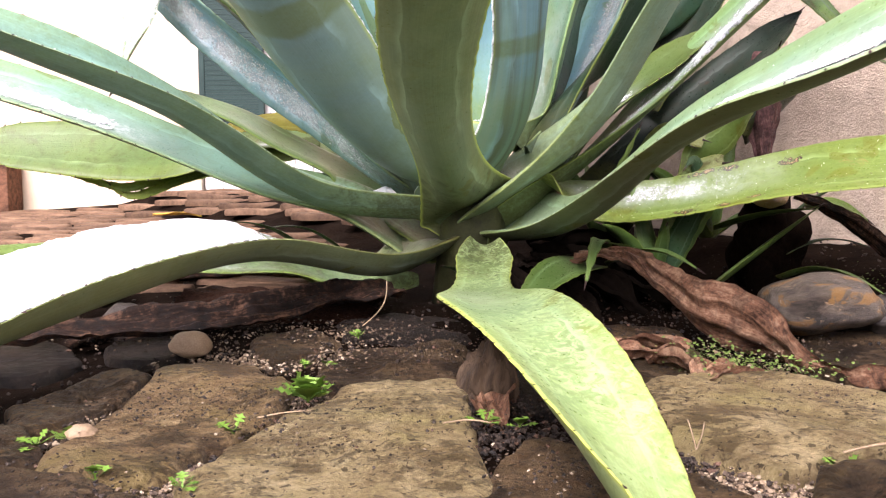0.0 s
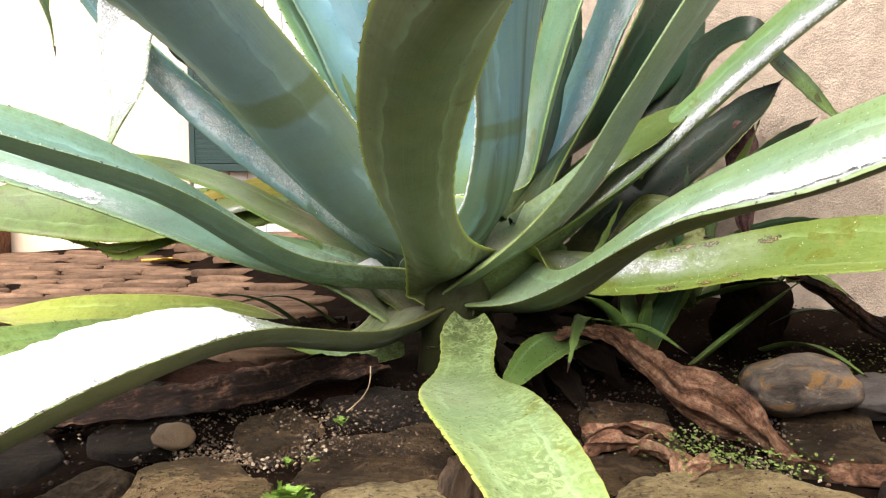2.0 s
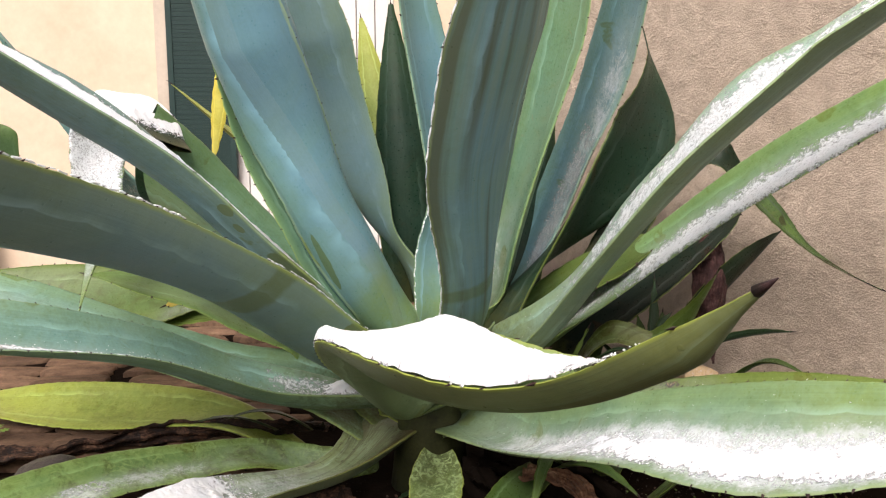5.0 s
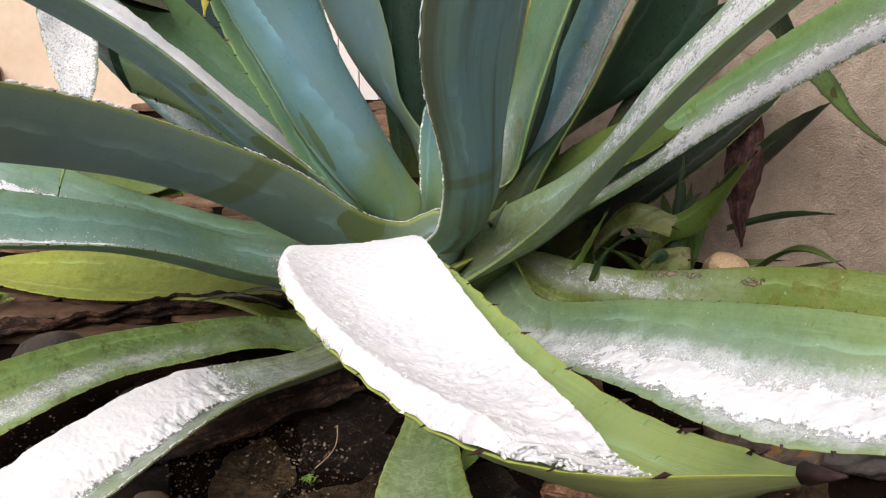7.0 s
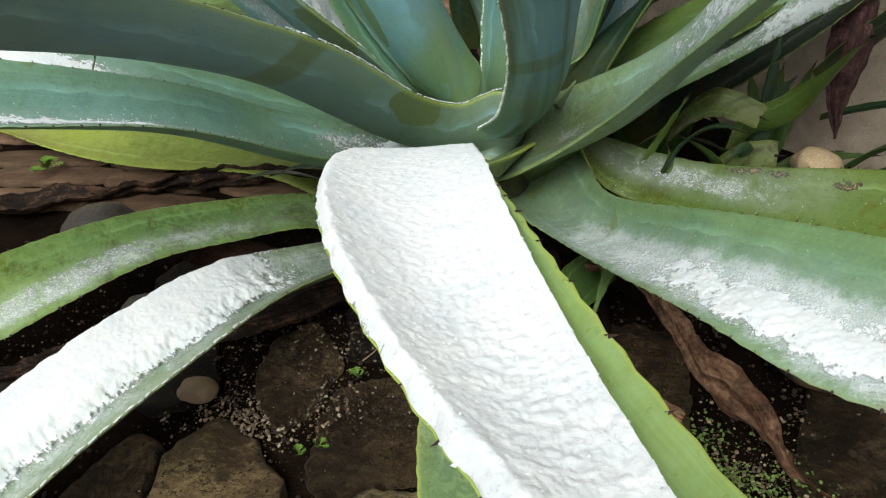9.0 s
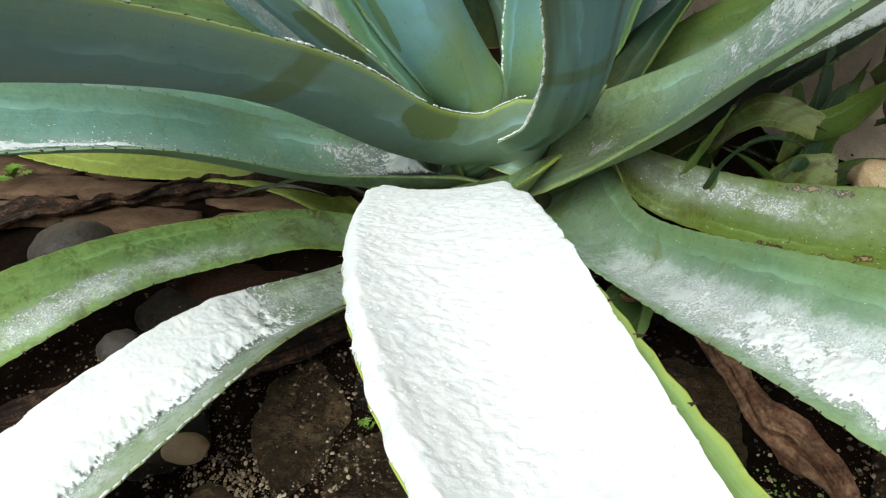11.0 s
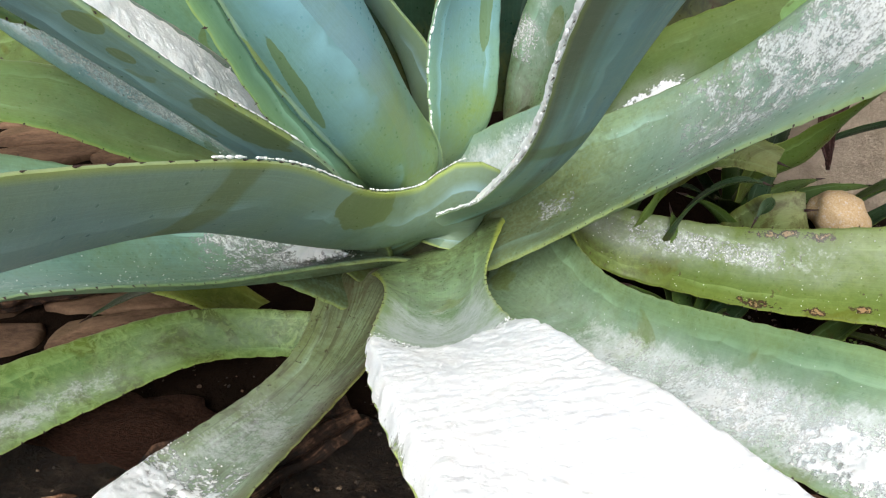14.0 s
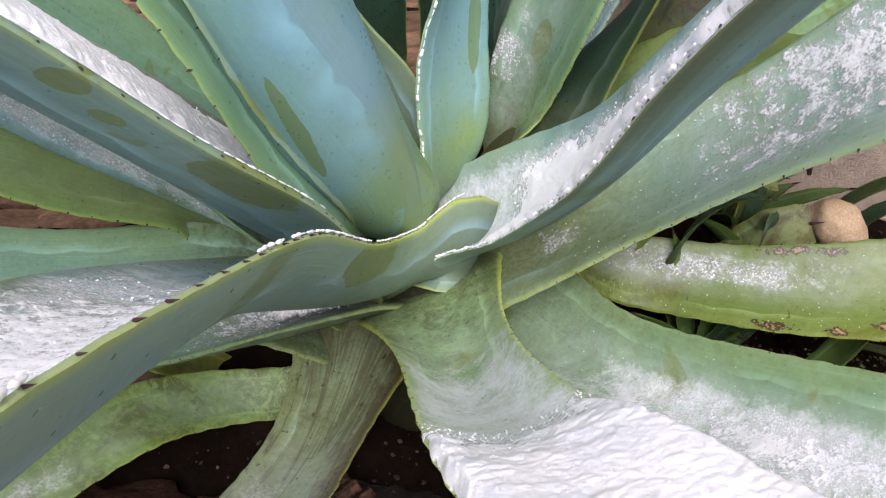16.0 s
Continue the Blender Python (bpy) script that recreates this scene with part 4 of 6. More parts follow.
low_green = agave_leaf("low_green", Leaf([(-0.052, 1.518, 0.039, 0.075, 50, 0.014), (-0.176, 1.543, 0.038, 0.069, 42, 0.013), (-0.297, 1.51, 0.071, 0.092, 20, 0.018), (-0.414, 1.438, 0.085, 0.105, 21, 0.018), (-0.522, 1.342, 0.103, 0.115, 22, 0.019), (-0.614, 1.23, 0.106, 0.132, 24, 0.023), (-0.701, 1.106, 0.098, 0.139, 31, 0.025)], reach=0.2, foot=0.12), ((0.10, 0.17, 0.075), (0.15, 0.26, 0.085), (0.31, 0.40, 0.09)), [(0.4, 1.3, 0.05, 0.5, 0.6), (0.1, 0.4, 0.2, 0.8, 0.3)], 0.3, stained=0.75, mottle=0.7)
# leaves to the left
tall_left = agave_leaf("tall_left", Leaf([(0.055, 1.481, 0.271, 0.175, -62, 0.037), (-0.041, 1.461, 0.293, 0.162, -30, 0.061), (-0.129, 1.361, 0.356, 0.169, -13, 0.052), (-0.199, 1.217, 0.453, 0.172, -11, 0.045), (-0.258, 1.046, 0.541, 0.155, -10, 0.045), (-0.316, 0.854, 0.605, 0.145, -22, 0.035), (-0.369, 0.654, 0.66, 0.156, -21, 0.029)], lead=(0.075, 1.505, 0.215, 0.07), reach=0.35), GREY, [(0.28, 1.5, 0.05, 1.0, 0.62)], bands=[(0.47, 0.53)], patches=[(0.16, 0.08, 0.05, 0.14, "rubbed")], margin=0.6, dirt=0.2, under=((0.14, 0.21, 0.09), (0.165, 0.285, 0.31), (0.165, 0.27, 0.21)))
long_left = agave_leaf("long_left", Leaf([(-0.044, 1.525, 0.187, 0.143, -15, 0.027), (-0.178, 1.498, 0.22, 0.151, 2, 0.05), (-0.284, 1.435, 0.261, 0.149, 15, 0.047), (-0.359, 1.345, 0.323, 0.134, 24, 0.046), (-0.434, 1.239, 0.382, 0.117, 26, 0.044), (-0.526, 1.13, 0.428, 0.12, 29, 0.046), (-0.635, 1.029, 0.465, 0.141, 23, 0.034)], lead=(0.04, 1.54, 0.15, 0.1), reach=0.3), ((0.13, 0.19, 0.07), (0.175, 0.32, 0.275), (0.20, 0.32, 0.17)), [(0.5, 1.3, 0.0, 0.5, 0.5), (0.03, 0.2, 0.05, 0.9, 0.4)])
under_left = agave_leaf("under_left", Leaf([(-0.063, 1.588, 0.122, 0.174, 25, 0.035), (-0.197, 1.581, 0.2, 0.169, 25, 0.034), (-0.329, 1.556, 0.234, 0.152, 27, 0.029), (-0.457, 1.526, 0.283, 0.139, 29, 0.028), (-0.584, 1.495, 0.337, 0.143, 27, 0.029), (-0.711, 1.461, 0.389, 0.154, 29, 0.031), (-0.841, 1.425, 0.432, 0.156, 29, 0.031)], lead=(0.02, 1.58, 0.1, 0.1), reach=0.3), ((0.12, 0.18, 0.06), (0.16, 0.29, 0.22), (0.20, 0.31, 0.14)), [(0.6, 1.3, 0.05, 0.7, 0.5)])
rising_left = agave_leaf("rising_left", Leaf([(-0.051, 1.552, 0.253, 0.204, 51, 0.04), (-0.107, 1.448, 0.366, 0.212, 36, 0.049), (-0.171, 1.354, 0.476, 0.216, 23, 0.053), (-0.251, 1.268, 0.573, 0.21, 17, 0.04), (-0.332, 1.197, 0.676, 0.206, 13, 0.045), (-0.43, 1.129, 0.766, 0.208, 13, 0.052), (-0.541, 1.063, 0.84, 0.202, 8, 0.041)], lead=(0.02, 1.56, 0.19, 0.12), reach=0.35), GREY, [(0.3, 1.4, 0.4, 0.95, 0.3)], patches=[(0.43, 0.05, 0.010, 0.05, "rubbed"), (0.40, 0.1, 0.008, 0.035, "rubbed"), (0.31, 0.07, 0.045, 0.09, "rubbed")])
wet_left = agave_leaf("wet_left", Leaf([(-0.047, 1.551, 0.194, 0.116, 164, 0.022), (-0.155, 1.551, 0.27, 0.109, 159, 0.018), (-0.252, 1.554, 0.358, 0.11, 140, 0.021), (-0.357, 1.561, 0.439, 0.112, 130, 0.023), (-0.461, 1.575, 0.523, 0.114, 130, 0.024), (-0.561, 1.592, 0.611, 0.119, 131, 0.019), (-0.652, 1.618, 0.705, 0.124, 131, 0.023)], reach=0.35), BLUE, [(0.12, 0.95, 0.08, 0.65, 0.6)], wet=1.0)
back_left = agave_leaf("back_left", Leaf([(-0.02, 1.58, 0.12, 0.10, 15, 0.02), (-0.17, 1.69, 0.225, 0.145, 20, 0.02), (-0.27, 1.69, 0.285, 0.15, 20, 0.018), (-0.35, 1.67, 0.325, 0.15, 20, 0.016), (-0.43, 1.65, 0.37, 0.14, 20, 0.014), (-0.51, 1.62, 0.40, 0.12, 20, 0.012)], reach=0.15), GREEN, stained=0.2)
far_left = agave_leaf("far_left", Leaf([(-0.03, 1.62, 0.10, 0.08, 20, 0.02), (-0.19, 1.83, 0.26, 0.11, 20, 0.02), (-0.32, 1.90, 0.33, 0.13, 20, 0.02), (-0.47, 1.94, 0.345, 0.15, 30, 0.02), (-0.65, 1.965, 0.31, 0.19, 40, 0.02), (-0.85, 1.96, 0.315, 0.19, 52, 0.018), (-1.05, 1.93, 0.325, 0.14, 58, 0.014)], reach=0.15), ((0.07, 0.10, 0.028), (0.09, 0.15, 0.042), (0.10, 0.16, 0.045)), [(0.1, 0.62, 0.0, 0.22, 0.8)], 0.3, stained=0.4)
# dark underside of the folded leaf is its shadow, put into the colour
folded = agave_leaf("folded", Leaf([(-0.046, 1.568, 0.264, 0.18, 13, 0.036), (-0.144, 1.582, 0.356, 0.186, 17, 0.037), (-0.234, 1.577, 0.446, 0.195, 27, 0.039), (-0.315, 1.55, 0.531, 0.211, 42, 0.041), (-0.379, 1.495, 0.611, 0.238, 58, 0.048), (-0.435, 1.412, 0.673, 0.264, 63, 0.053), (-0.483, 1.299, 0.713, 0.274, 57, 0.055)][:6], reach=0.0), MOSS, under=SHADED_GREEN, label="leaf folded over and hanging down, crusted with snow")
fold = agave_leaf("fold", Leaf([(-0.43, 1.45, 0.70, 0.13, -20, 0.01), (-0.50, 1.51, 0.765, 0.12, -10, 0.01), (-0.56, 1.55, 0.78, 0.115, 0, 0.01), (-0.60, 1.56, 0.745, 0.11, 0, 0.01)], reach=0.0), SHADED_GREEN)
folded_tip = agave_leaf("folded_tip", Leaf([(-0.591, 1.551, 0.75, 0.108, 221, 0.022), (-0.596, 1.541, 0.676, 0.102, 203, 0.02), (-0.59, 1.524, 0.608, 0.088, 187, 0.018), (-0.578, 1.495, 0.543, 0.077, 169, 0.014), (-0.577, 1.446, 0.485, 0.068, 147, 0.015), (-0.57, 1.384, 0.432, 0.061, 142, 0.01), (-0.555, 1.31, 0.39, 0.06, 134, 0.011)], True, reach=0.01, taper=0.6), GREEN, [(-0.2, 0.75, 0.0, 1.0, 0.62)])
agave_leaf("hanging_tip", Leaf([(-0.655, 1.266, 0.737, 0.054, -54, 0.011), (-0.648, 1.268, 0.722, 0.059, -116, 0.011), (-0.638, 1.268, 0.705, 0.068, -126, 0.013), (-0.627, 1.271, 0.682, 0.059, -112, 0.012), (-0.619, 1.272, 0.654, 0.053, -87, 0.01), (-0.612, 1.276, 0.622, 0.053, -76, 0.011), (-0.609, 1.28, 0.586, 0.051, -65, 0.01)], True, reach=0.0, taper=0.7), GREEN)
yellow_low = agave_leaf("yellow_low", Leaf([(-0.051, 1.535, -0.05, 0.05, 6, 0.01), (-0.205, 1.634, 0.0, 0.07, -2, 0.015), (-0.371, 1.707, 0.069, 0.129, 2, 0.025), (-0.545, 1.764, 0.082, 0.145, 20, 0.028), (-0.726, 1.808, 0.074, 0.152, 29, 0.03), (-0.91, 1.846, 0.071, 0.14, 25, 0.029), (-1.092, 1.883, 0.071, 0.13, -5, 0.026)], reach=0.2, foot=0.2), ((0.10, 0.13, 0.03), (0.20, 0.27, 0.055), (0.34, 0.38, 0.05)), (), 0.4, "yellowing leaf lying low over the paving", stained=0.3, mottle=0.4, under=OLIVE)
# leaves to the right
upright = agave_leaf("upright", Leaf([(0.148, 1.567, 0.284, 0.129, -38, 0.026), (0.185, 1.612, 0.359, 0.113, -100, 0.023), (0.206, 1.6, 0.447, 0.131, -107, 0.026), (0.226, 1.564, 0.548, 0.144, -103, 0.028), (0.25, 1.534, 0.66, 0.145, -108, 0.03), (0.282, 1.509, 0.777, 0.139, -114, 0.024), (0.308, 1.483, 0.897, 0.138, -125, 0.026)], True, reach=0.35), MOSS, [(0.1, 0.45, 0.1, 0.6, 0.45)], 0.6, patches=[(0.2, 0.5, 0.03, 0.12, "rubbed")])
flecked = agave_leaf("flecked", Leaf([(0.17, 1.55, 0.256, 0.13, -58, 0.024), (0.231, 1.631, 0.351, 0.122, -84, 0.02), (0.283, 1.676, 0.458, 0.134, -106, 0.028), (0.331, 1.679, 0.574, 0.148, -112, 0.03), (0.374, 1.65, 0.696, 0.152, -111, 0.032), (0.416, 1.6, 0.818, 0.158, -115, 0.027), (0.437, 1.536, 0.938, 0.152, -112, 0.029)], True, reach=0.35), BLUE, [(0.1, 1.0, 0.4, 1.0, 0.6)])
lifted = agave_leaf("lifted", Leaf([(0.118, 1.49, 0.247, 0.185, -28, 0.039), (0.223, 1.423, 0.336, 0.173, -29, 0.05), (0.296, 1.334, 0.43, 0.158, -38, 0.039), (0.341, 1.232, 0.535, 0.168, -44, 0.036), (0.393, 1.13, 0.638, 0.186, -37, 0.036), (0.459, 1.045, 0.743, 0.189, -28, 0.041), (0.551, 0.977, 0.827, 0.177, -13, 0.033)], lead=(0.04, 1.54, 0.17, 0.13), reach=0.4), SAGE, [(0.25, 1.3, 0.05, 0.95, 0.42)], 0.0, dirt=0.45)
snowy_right = agave_leaf("snowy_right", Leaf([(0.181, 1.536, 0.21, 0.125, 25, 0.025), (0.305, 1.544, 0.308, 0.112, -2, 0.021), (0.404, 1.507, 0.408, 0.118, -38, 0.023), (0.487, 1.43, 0.499, 0.12, -47, 0.024), (0.565, 1.339, 0.589, 0.123, -48, 0.026), (0.649, 1.247, 0.673, 0.126, -46, 0.025), (0.742, 1.159, 0.751, 0.12, -41, 0.024)], lead=(0.11, 1.54, 0.15, 0.1), reach=0.35), GREEN, [(0.2, 1.3, 0.3, 1.0, 0.45)], 0.5)
broad_right = agave_leaf("broad_right", Leaf([(0.145, 1.474, 0.174, 0.182, -25, 0.049), (0.191, 1.348, 0.183, 0.124, -27, 0.044), (0.239, 1.199, 0.231, 0.119, -33, 0.044), (0.286, 1.047, 0.293, 0.13, -36, 0.033), (0.344, 0.903, 0.348, 0.15, -32, 0.036), (0.413, 0.772, 0.386, 0.157, -37, 0.034), (0.496, 0.659, 0.432, 0.118, -36, 0.025)], lead=(0.07, 1.535, 0.12, 0.12), reach=0.3), ((0.21, 0.31, 0.22), (0.165, 0.28, 0.165), (0.27, 0.36, 0.085)), [(0.12, 1.3, 0.3, 1.0, 0.75)], mottle=0.15, dirt=0.4, under=((0.11, 0.15, 0.08), (0.15, 0.20, 0.14), (0.19, 0.24, 0.13)))
spotted = agave_leaf("spotted", Leaf([(0.213, 1.495, 0.243, 0.084, 7, 0.018), (0.285, 1.472, 0.203, 0.093, -46, 0.015), (0.366, 1.419, 0.199, 0.097, -50, 0.019), (0.451, 1.344, 0.218, 0.11, -44, 0.023), (0.549, 1.274, 0.246, 0.129, -37, 0.027), (0.657, 1.205, 0.265, 0.149, -34, 0.029), (0.77, 1.135, 0.276, 0.154, -28, 0.031)], lead=(0.13, 1.53, 0.21, 0.07), reach=0.3), ((0.06, 0.09, 0.02), (0.105, 0.165, 0.035), (0.25, 0.30, 0.045)), [(0.05, 0.6, 0.05, 0.6, 0.5)], 0.8, mottle=0.3, under=LIME, patches=[(0.30, 0.07, 0.05, 0.05, "scab"), (0.35, 0.11, 0.03, 0.05, "scab"), (0.40, 0.86, 0.02, 0.05, "scab"), (0.28, 0.93, 0.03, 0.06, "scab"), (0.35, 0.93, 0.015, 0.05, "scab"), (0.45, 0.2, 0.02, 0.06, "scab")], label="yellow-green leaf with black spots and frost")
rusty_right = agave_leaf("rusty_right", Leaf([(0.19, 1.60, 0.20, 0.13, -30, 0.03), (0.25, 1.585, 0.31, 0.13, -35, 0.028), (0.33, 1.555, 0.40, 0.12, -40, 0.026), (0.43, 1.50, 0.47, 0.10, -45, 0.022)], reach=0.12), ((0.04, 0.06, 0.018), (0.07, 0.115, 0.035), (0.10, 0.14, 0.04)), [(0.2, 0.8, 0.5, 1.0, 0.4)], 0.8)
dark_back = agave_leaf("dark_back", Leaf([(0.165, 1.564, 0.264, 0.143, 64, 0.029), (0.247, 1.578, 0.387, 0.131, 86, 0.021), (0.341, 1.587, 0.495, 0.129, 116, 0.014), (0.433, 1.599, 0.596, 0.172, 142, 0.031), (0.512, 1.622, 0.702, 0.19, 153, 0.035), (0.547, 1.666, 0.812, 0.16, 145, 0.029), (0.548, 1.736, 0.917, 0.153, 107, 0.03)], True, reach=0.15, taper=0.3), SHADED_GREEN)
# dark lower half and underside carry the shade behind the big leaves
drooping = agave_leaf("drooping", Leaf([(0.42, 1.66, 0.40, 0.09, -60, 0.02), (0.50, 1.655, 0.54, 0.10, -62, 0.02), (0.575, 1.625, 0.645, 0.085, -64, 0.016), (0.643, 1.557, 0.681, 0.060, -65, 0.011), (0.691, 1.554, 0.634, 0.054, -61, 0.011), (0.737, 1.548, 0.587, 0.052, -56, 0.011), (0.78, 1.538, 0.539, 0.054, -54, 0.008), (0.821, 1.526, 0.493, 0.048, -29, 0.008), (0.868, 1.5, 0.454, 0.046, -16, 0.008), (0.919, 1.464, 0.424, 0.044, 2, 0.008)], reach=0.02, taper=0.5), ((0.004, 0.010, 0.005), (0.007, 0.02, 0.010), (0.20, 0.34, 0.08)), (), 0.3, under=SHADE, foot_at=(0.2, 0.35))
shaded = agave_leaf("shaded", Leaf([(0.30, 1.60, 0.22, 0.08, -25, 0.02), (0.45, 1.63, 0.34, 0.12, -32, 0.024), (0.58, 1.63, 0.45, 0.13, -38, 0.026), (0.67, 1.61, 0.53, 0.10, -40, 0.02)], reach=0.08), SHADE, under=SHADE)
curled = agave_leaf("curled", Leaf([(-0.30, 1.86, 0.32, 0.06, 60, 0.012), (-0.48, 1.90, 0.295, 0.055, 70, 0.012), (-0.649, 1.93, 0.262, 0.036, 80, 0.008), (-0.76, 1.94, 0.228, 0.026, 85, 0.006), (-0.836, 1.95, 0.224, 0.02, 85, 0.004), (-0.97, 1.95, 0.262, 0.008, 80, 0.002)], reach=0.01), OLIVE, label="narrow olive leaf with a curled tip")
hooked = agave_leaf("hooked", Leaf([(-0.40, 1.88, 0.30, 0.05, 60, 0.012), (-0.58, 1.92, 0.268, 0.05, 65, 0.012), (-0.68, 1.94, 0.236, 0.036, 70, 0.008), (-0.76, 1.95, 0.203, 0.024, 75, 0.006), (-0.81, 1.95, 0.203, 0.014, 80, 0.003), (-0.838, 1.95, 0.222, 0.006, 80, 0.002)], reach=0.005), OLIVE, label="narrow olive leaf with a hooked tip")
yellowed = agave_leaf("yellowed", Leaf([(-0.12, 1.72, 0.27, 0.05, 40, 0.012), (-0.25, 1.75, 0.345, 0.06, 45, 0.014), (-0.36, 1.76, 0.372, 0.055, 50, 0.012), (-0.47, 1.76, 0.358, 0.04, 50, 0.008), (-0.54, 1.76, 0.335, 0.02, 50, 0.004)], reach=0.02), ((0.16, 0.2, 0.05), (0.36, 0.34, 0.06), (0.52, 0.36, 0.05)), label="yellowing leaf with a dark fold behind the big ones")

core = bmesh.new()
bmesh.ops.create_cone(core, cap_ends=True, segments=24, radius1=0.085, radius2=0.05, depth=0.3)
bmesh.ops.translate(core, vec=(0.06, 1.53, 0.13), verts=core.verts)
part("stem", core, plain_material("leaf_base", (0.012, 0.014, 0.005), (0.06, 0.065, 0.022), 18, 0.7, 0.8, 0.006), agave)

# slushy snow
SLUSH = "half-melted wet snow lying in an agave leaf"
snow_on(arching, 0.31, 0.96, -0.97, 1.0, 0.013, 1.0, "thick white wet snow on the arching leaf", ragged=0.8, fade=0.3, slant=0.12, bend=0.9, cell=0.0015, fill=0.16)
snow_on(low_snowy, 0.36, 1.2, -0.6, 1.0, 0.009, 2.0, SLUSH, slant=0.65, fade=0.22, ragged=1.1, fill=0.25)
snow_on(broad_right, 0.22, 1.2, -0.2, 0.86, 0.002, 3.0, SLUSH, ragged=1.2, grainy=True, fade=0.2, cap=0.5)
snow_on(broad_right, 0.40, 1.2, -0.02, 0.84, 0.007, 3.2, SLUSH, ragged=1.3, fade=0.12)
snow_on(low_green, 0.54, 0.95, -0.8, 0.0, 0.003, 3.5, SLUSH, ragged=2.0, total=True, grainy=True, fade=0.15)
snow_on(long_left, 0.03, 0.15, -0.7, 0.7, 0.04, 4.0, "lump of snow in the hollow of a leaf", ragged=0.6)
snow_on(long_left, 0.05, 0.26, -0.9, 0.8, 0.004, 4.5, SLUSH, ragged=1.7, grainy=True, fade=0.25, cap=0.4)
snow_on(long_left, 0.62, 1.3, -0.93, -0.15, 0.005, 5.0, SLUSH, ragged=1.4)
snow_on(under_left, 0.72, 1.3, -0.8, 0.2, 0.007, 6.0, SLUSH, ragged=1.2)
snow_on(tall_left, 0.30, 0.98, -0.9, 0.85, 0.005, 7.0, SLUSH, ragged=1.2, total=True, grainy=True, fade=0.2, cap=0.5)
snow_on(rising_left, 0.13, 1.4, -0.1, 0.85, 0.016, 8.0, SLUSH, ragged=0.7)
snow_on(heart_front, 0.11, 0.97, -0.75, 1.0, 0.006, 9.0, SLUSH, ragged=0.9, slant=-0.15, total=True)
snow_on(lifted, 0.045, 0.085, 0.0, 0.4, 0.003, 15.0, SLUSH, ragged=1.7, total=True, grainy=True)
snow_on(lifted, 0.20, 0.97, -0.9, 0.6, 0.0032, 10.0, SLUSH, ragged=1.9, total=True, grainy=True, fade=0.12, cap=0.4)
snow_on(snowy_right, 0.38, 1.4, -0.25, 1.0, 0.006, 11.0, SLUSH, ragged=1.2, grainy=True, fade=0.3, cap=0.5)
snow_on(snowy_right, 0.12, 0.42, -0.3, 0.8, 0.004, 11.5, SLUSH, ragged=1.9, grainy=True, fade=0.3)
snow_on(spotted, 0.1, 0.31, -0.8, -0.05, 0.0025, 12.0, SLUSH, ragged=1.5, slant=0.3, total=True, grainy=True, fade=0.2)
snow_on(upright, 0.13, 0.19, -0.95, -0.3, 0.003, 16.0, SLUSH, ragged=1.8, total=True, grainy=True)
snow_on(flecked, 0.06, 0.5, -0.2, 0.9, 0.003, 16.5, SLUSH, ragged=2.1, total=True, grainy=True, fade=0.3)
snow_on(wet_left, 0.1, 0.6, -0.6, 0.5, 0.0025, 16.7, SLUSH, ragged=2.2, total=True, grainy=True, fade=0.3)
snow_on(rusty_right, 0.25, 0.8, 0.2, 0.95, 0.006, 13.0, SLUSH, ragged=1.5)
snow_on(folded_tip, 0.0, 0.62, -1.0, 1.0, 0.008, 17.0, "crust of snow on a folded leaf tip", ragged=1.6, grainy=True, cap=0.4)
snow_on(fold, 0.1, 1.0, -1.0, 1.0, 0.014, 18.0, "snow lying over the bend of a folded leaf", ragged=0.8)
RIM = "thin beads of snow between the teeth of a leaf margin"
rim_snow(heart_front, 0.03, 0.5, 1, 0.0015, 38, RIM, thin=0.3)
rim_snow(low_snowy, 0.45, 0.95, -1, 0.0017, 39, RIM, thin=0.4)
rim_snow(tall_left, 0.0, 0.42, -1, 0.0013, 31, RIM, thin=0.4)
rim_snow(tall_left, 0.55, 0.97, -1, 0.0016, 32, RIM, thin=0.4)
rim_snow(heart_side, 0.0, 0.4, -1, 0.0019, 36, RIM, thin=0.6)
rim_snow(rising_left, 0.25, 0.9, -1, 0.0010, 33, RIM, thin=0.7)
DROPS = "drops of melt water and crumbs of ice on a leaf"
crumbs_on(long_left, 0.1, 0.7, -0.9, 0.3, 260, 32.0, DROPS, 0.0004, 0.0012)
crumbs_on(wet_left, 0.1, 0.9, -0.7, 0.3, 400, 34.0, DROPS, 0.0004, 0.0013)
crumbs_on(broad_right, 0.08, 0.9, -0.8, 0.9, 300, 37.0, DROPS, 0.0003, 0.0009)
crumbs_on(lifted, 0.08, 0.5, -0.8, 0.95, 260, 43.0, DROPS, 0.0003, 0.0010)
crumbs_on(spotted, 0.05, 0.9, -0.9, 0.9, 300, 44.0, DROPS, 0.0003, 0.0009)

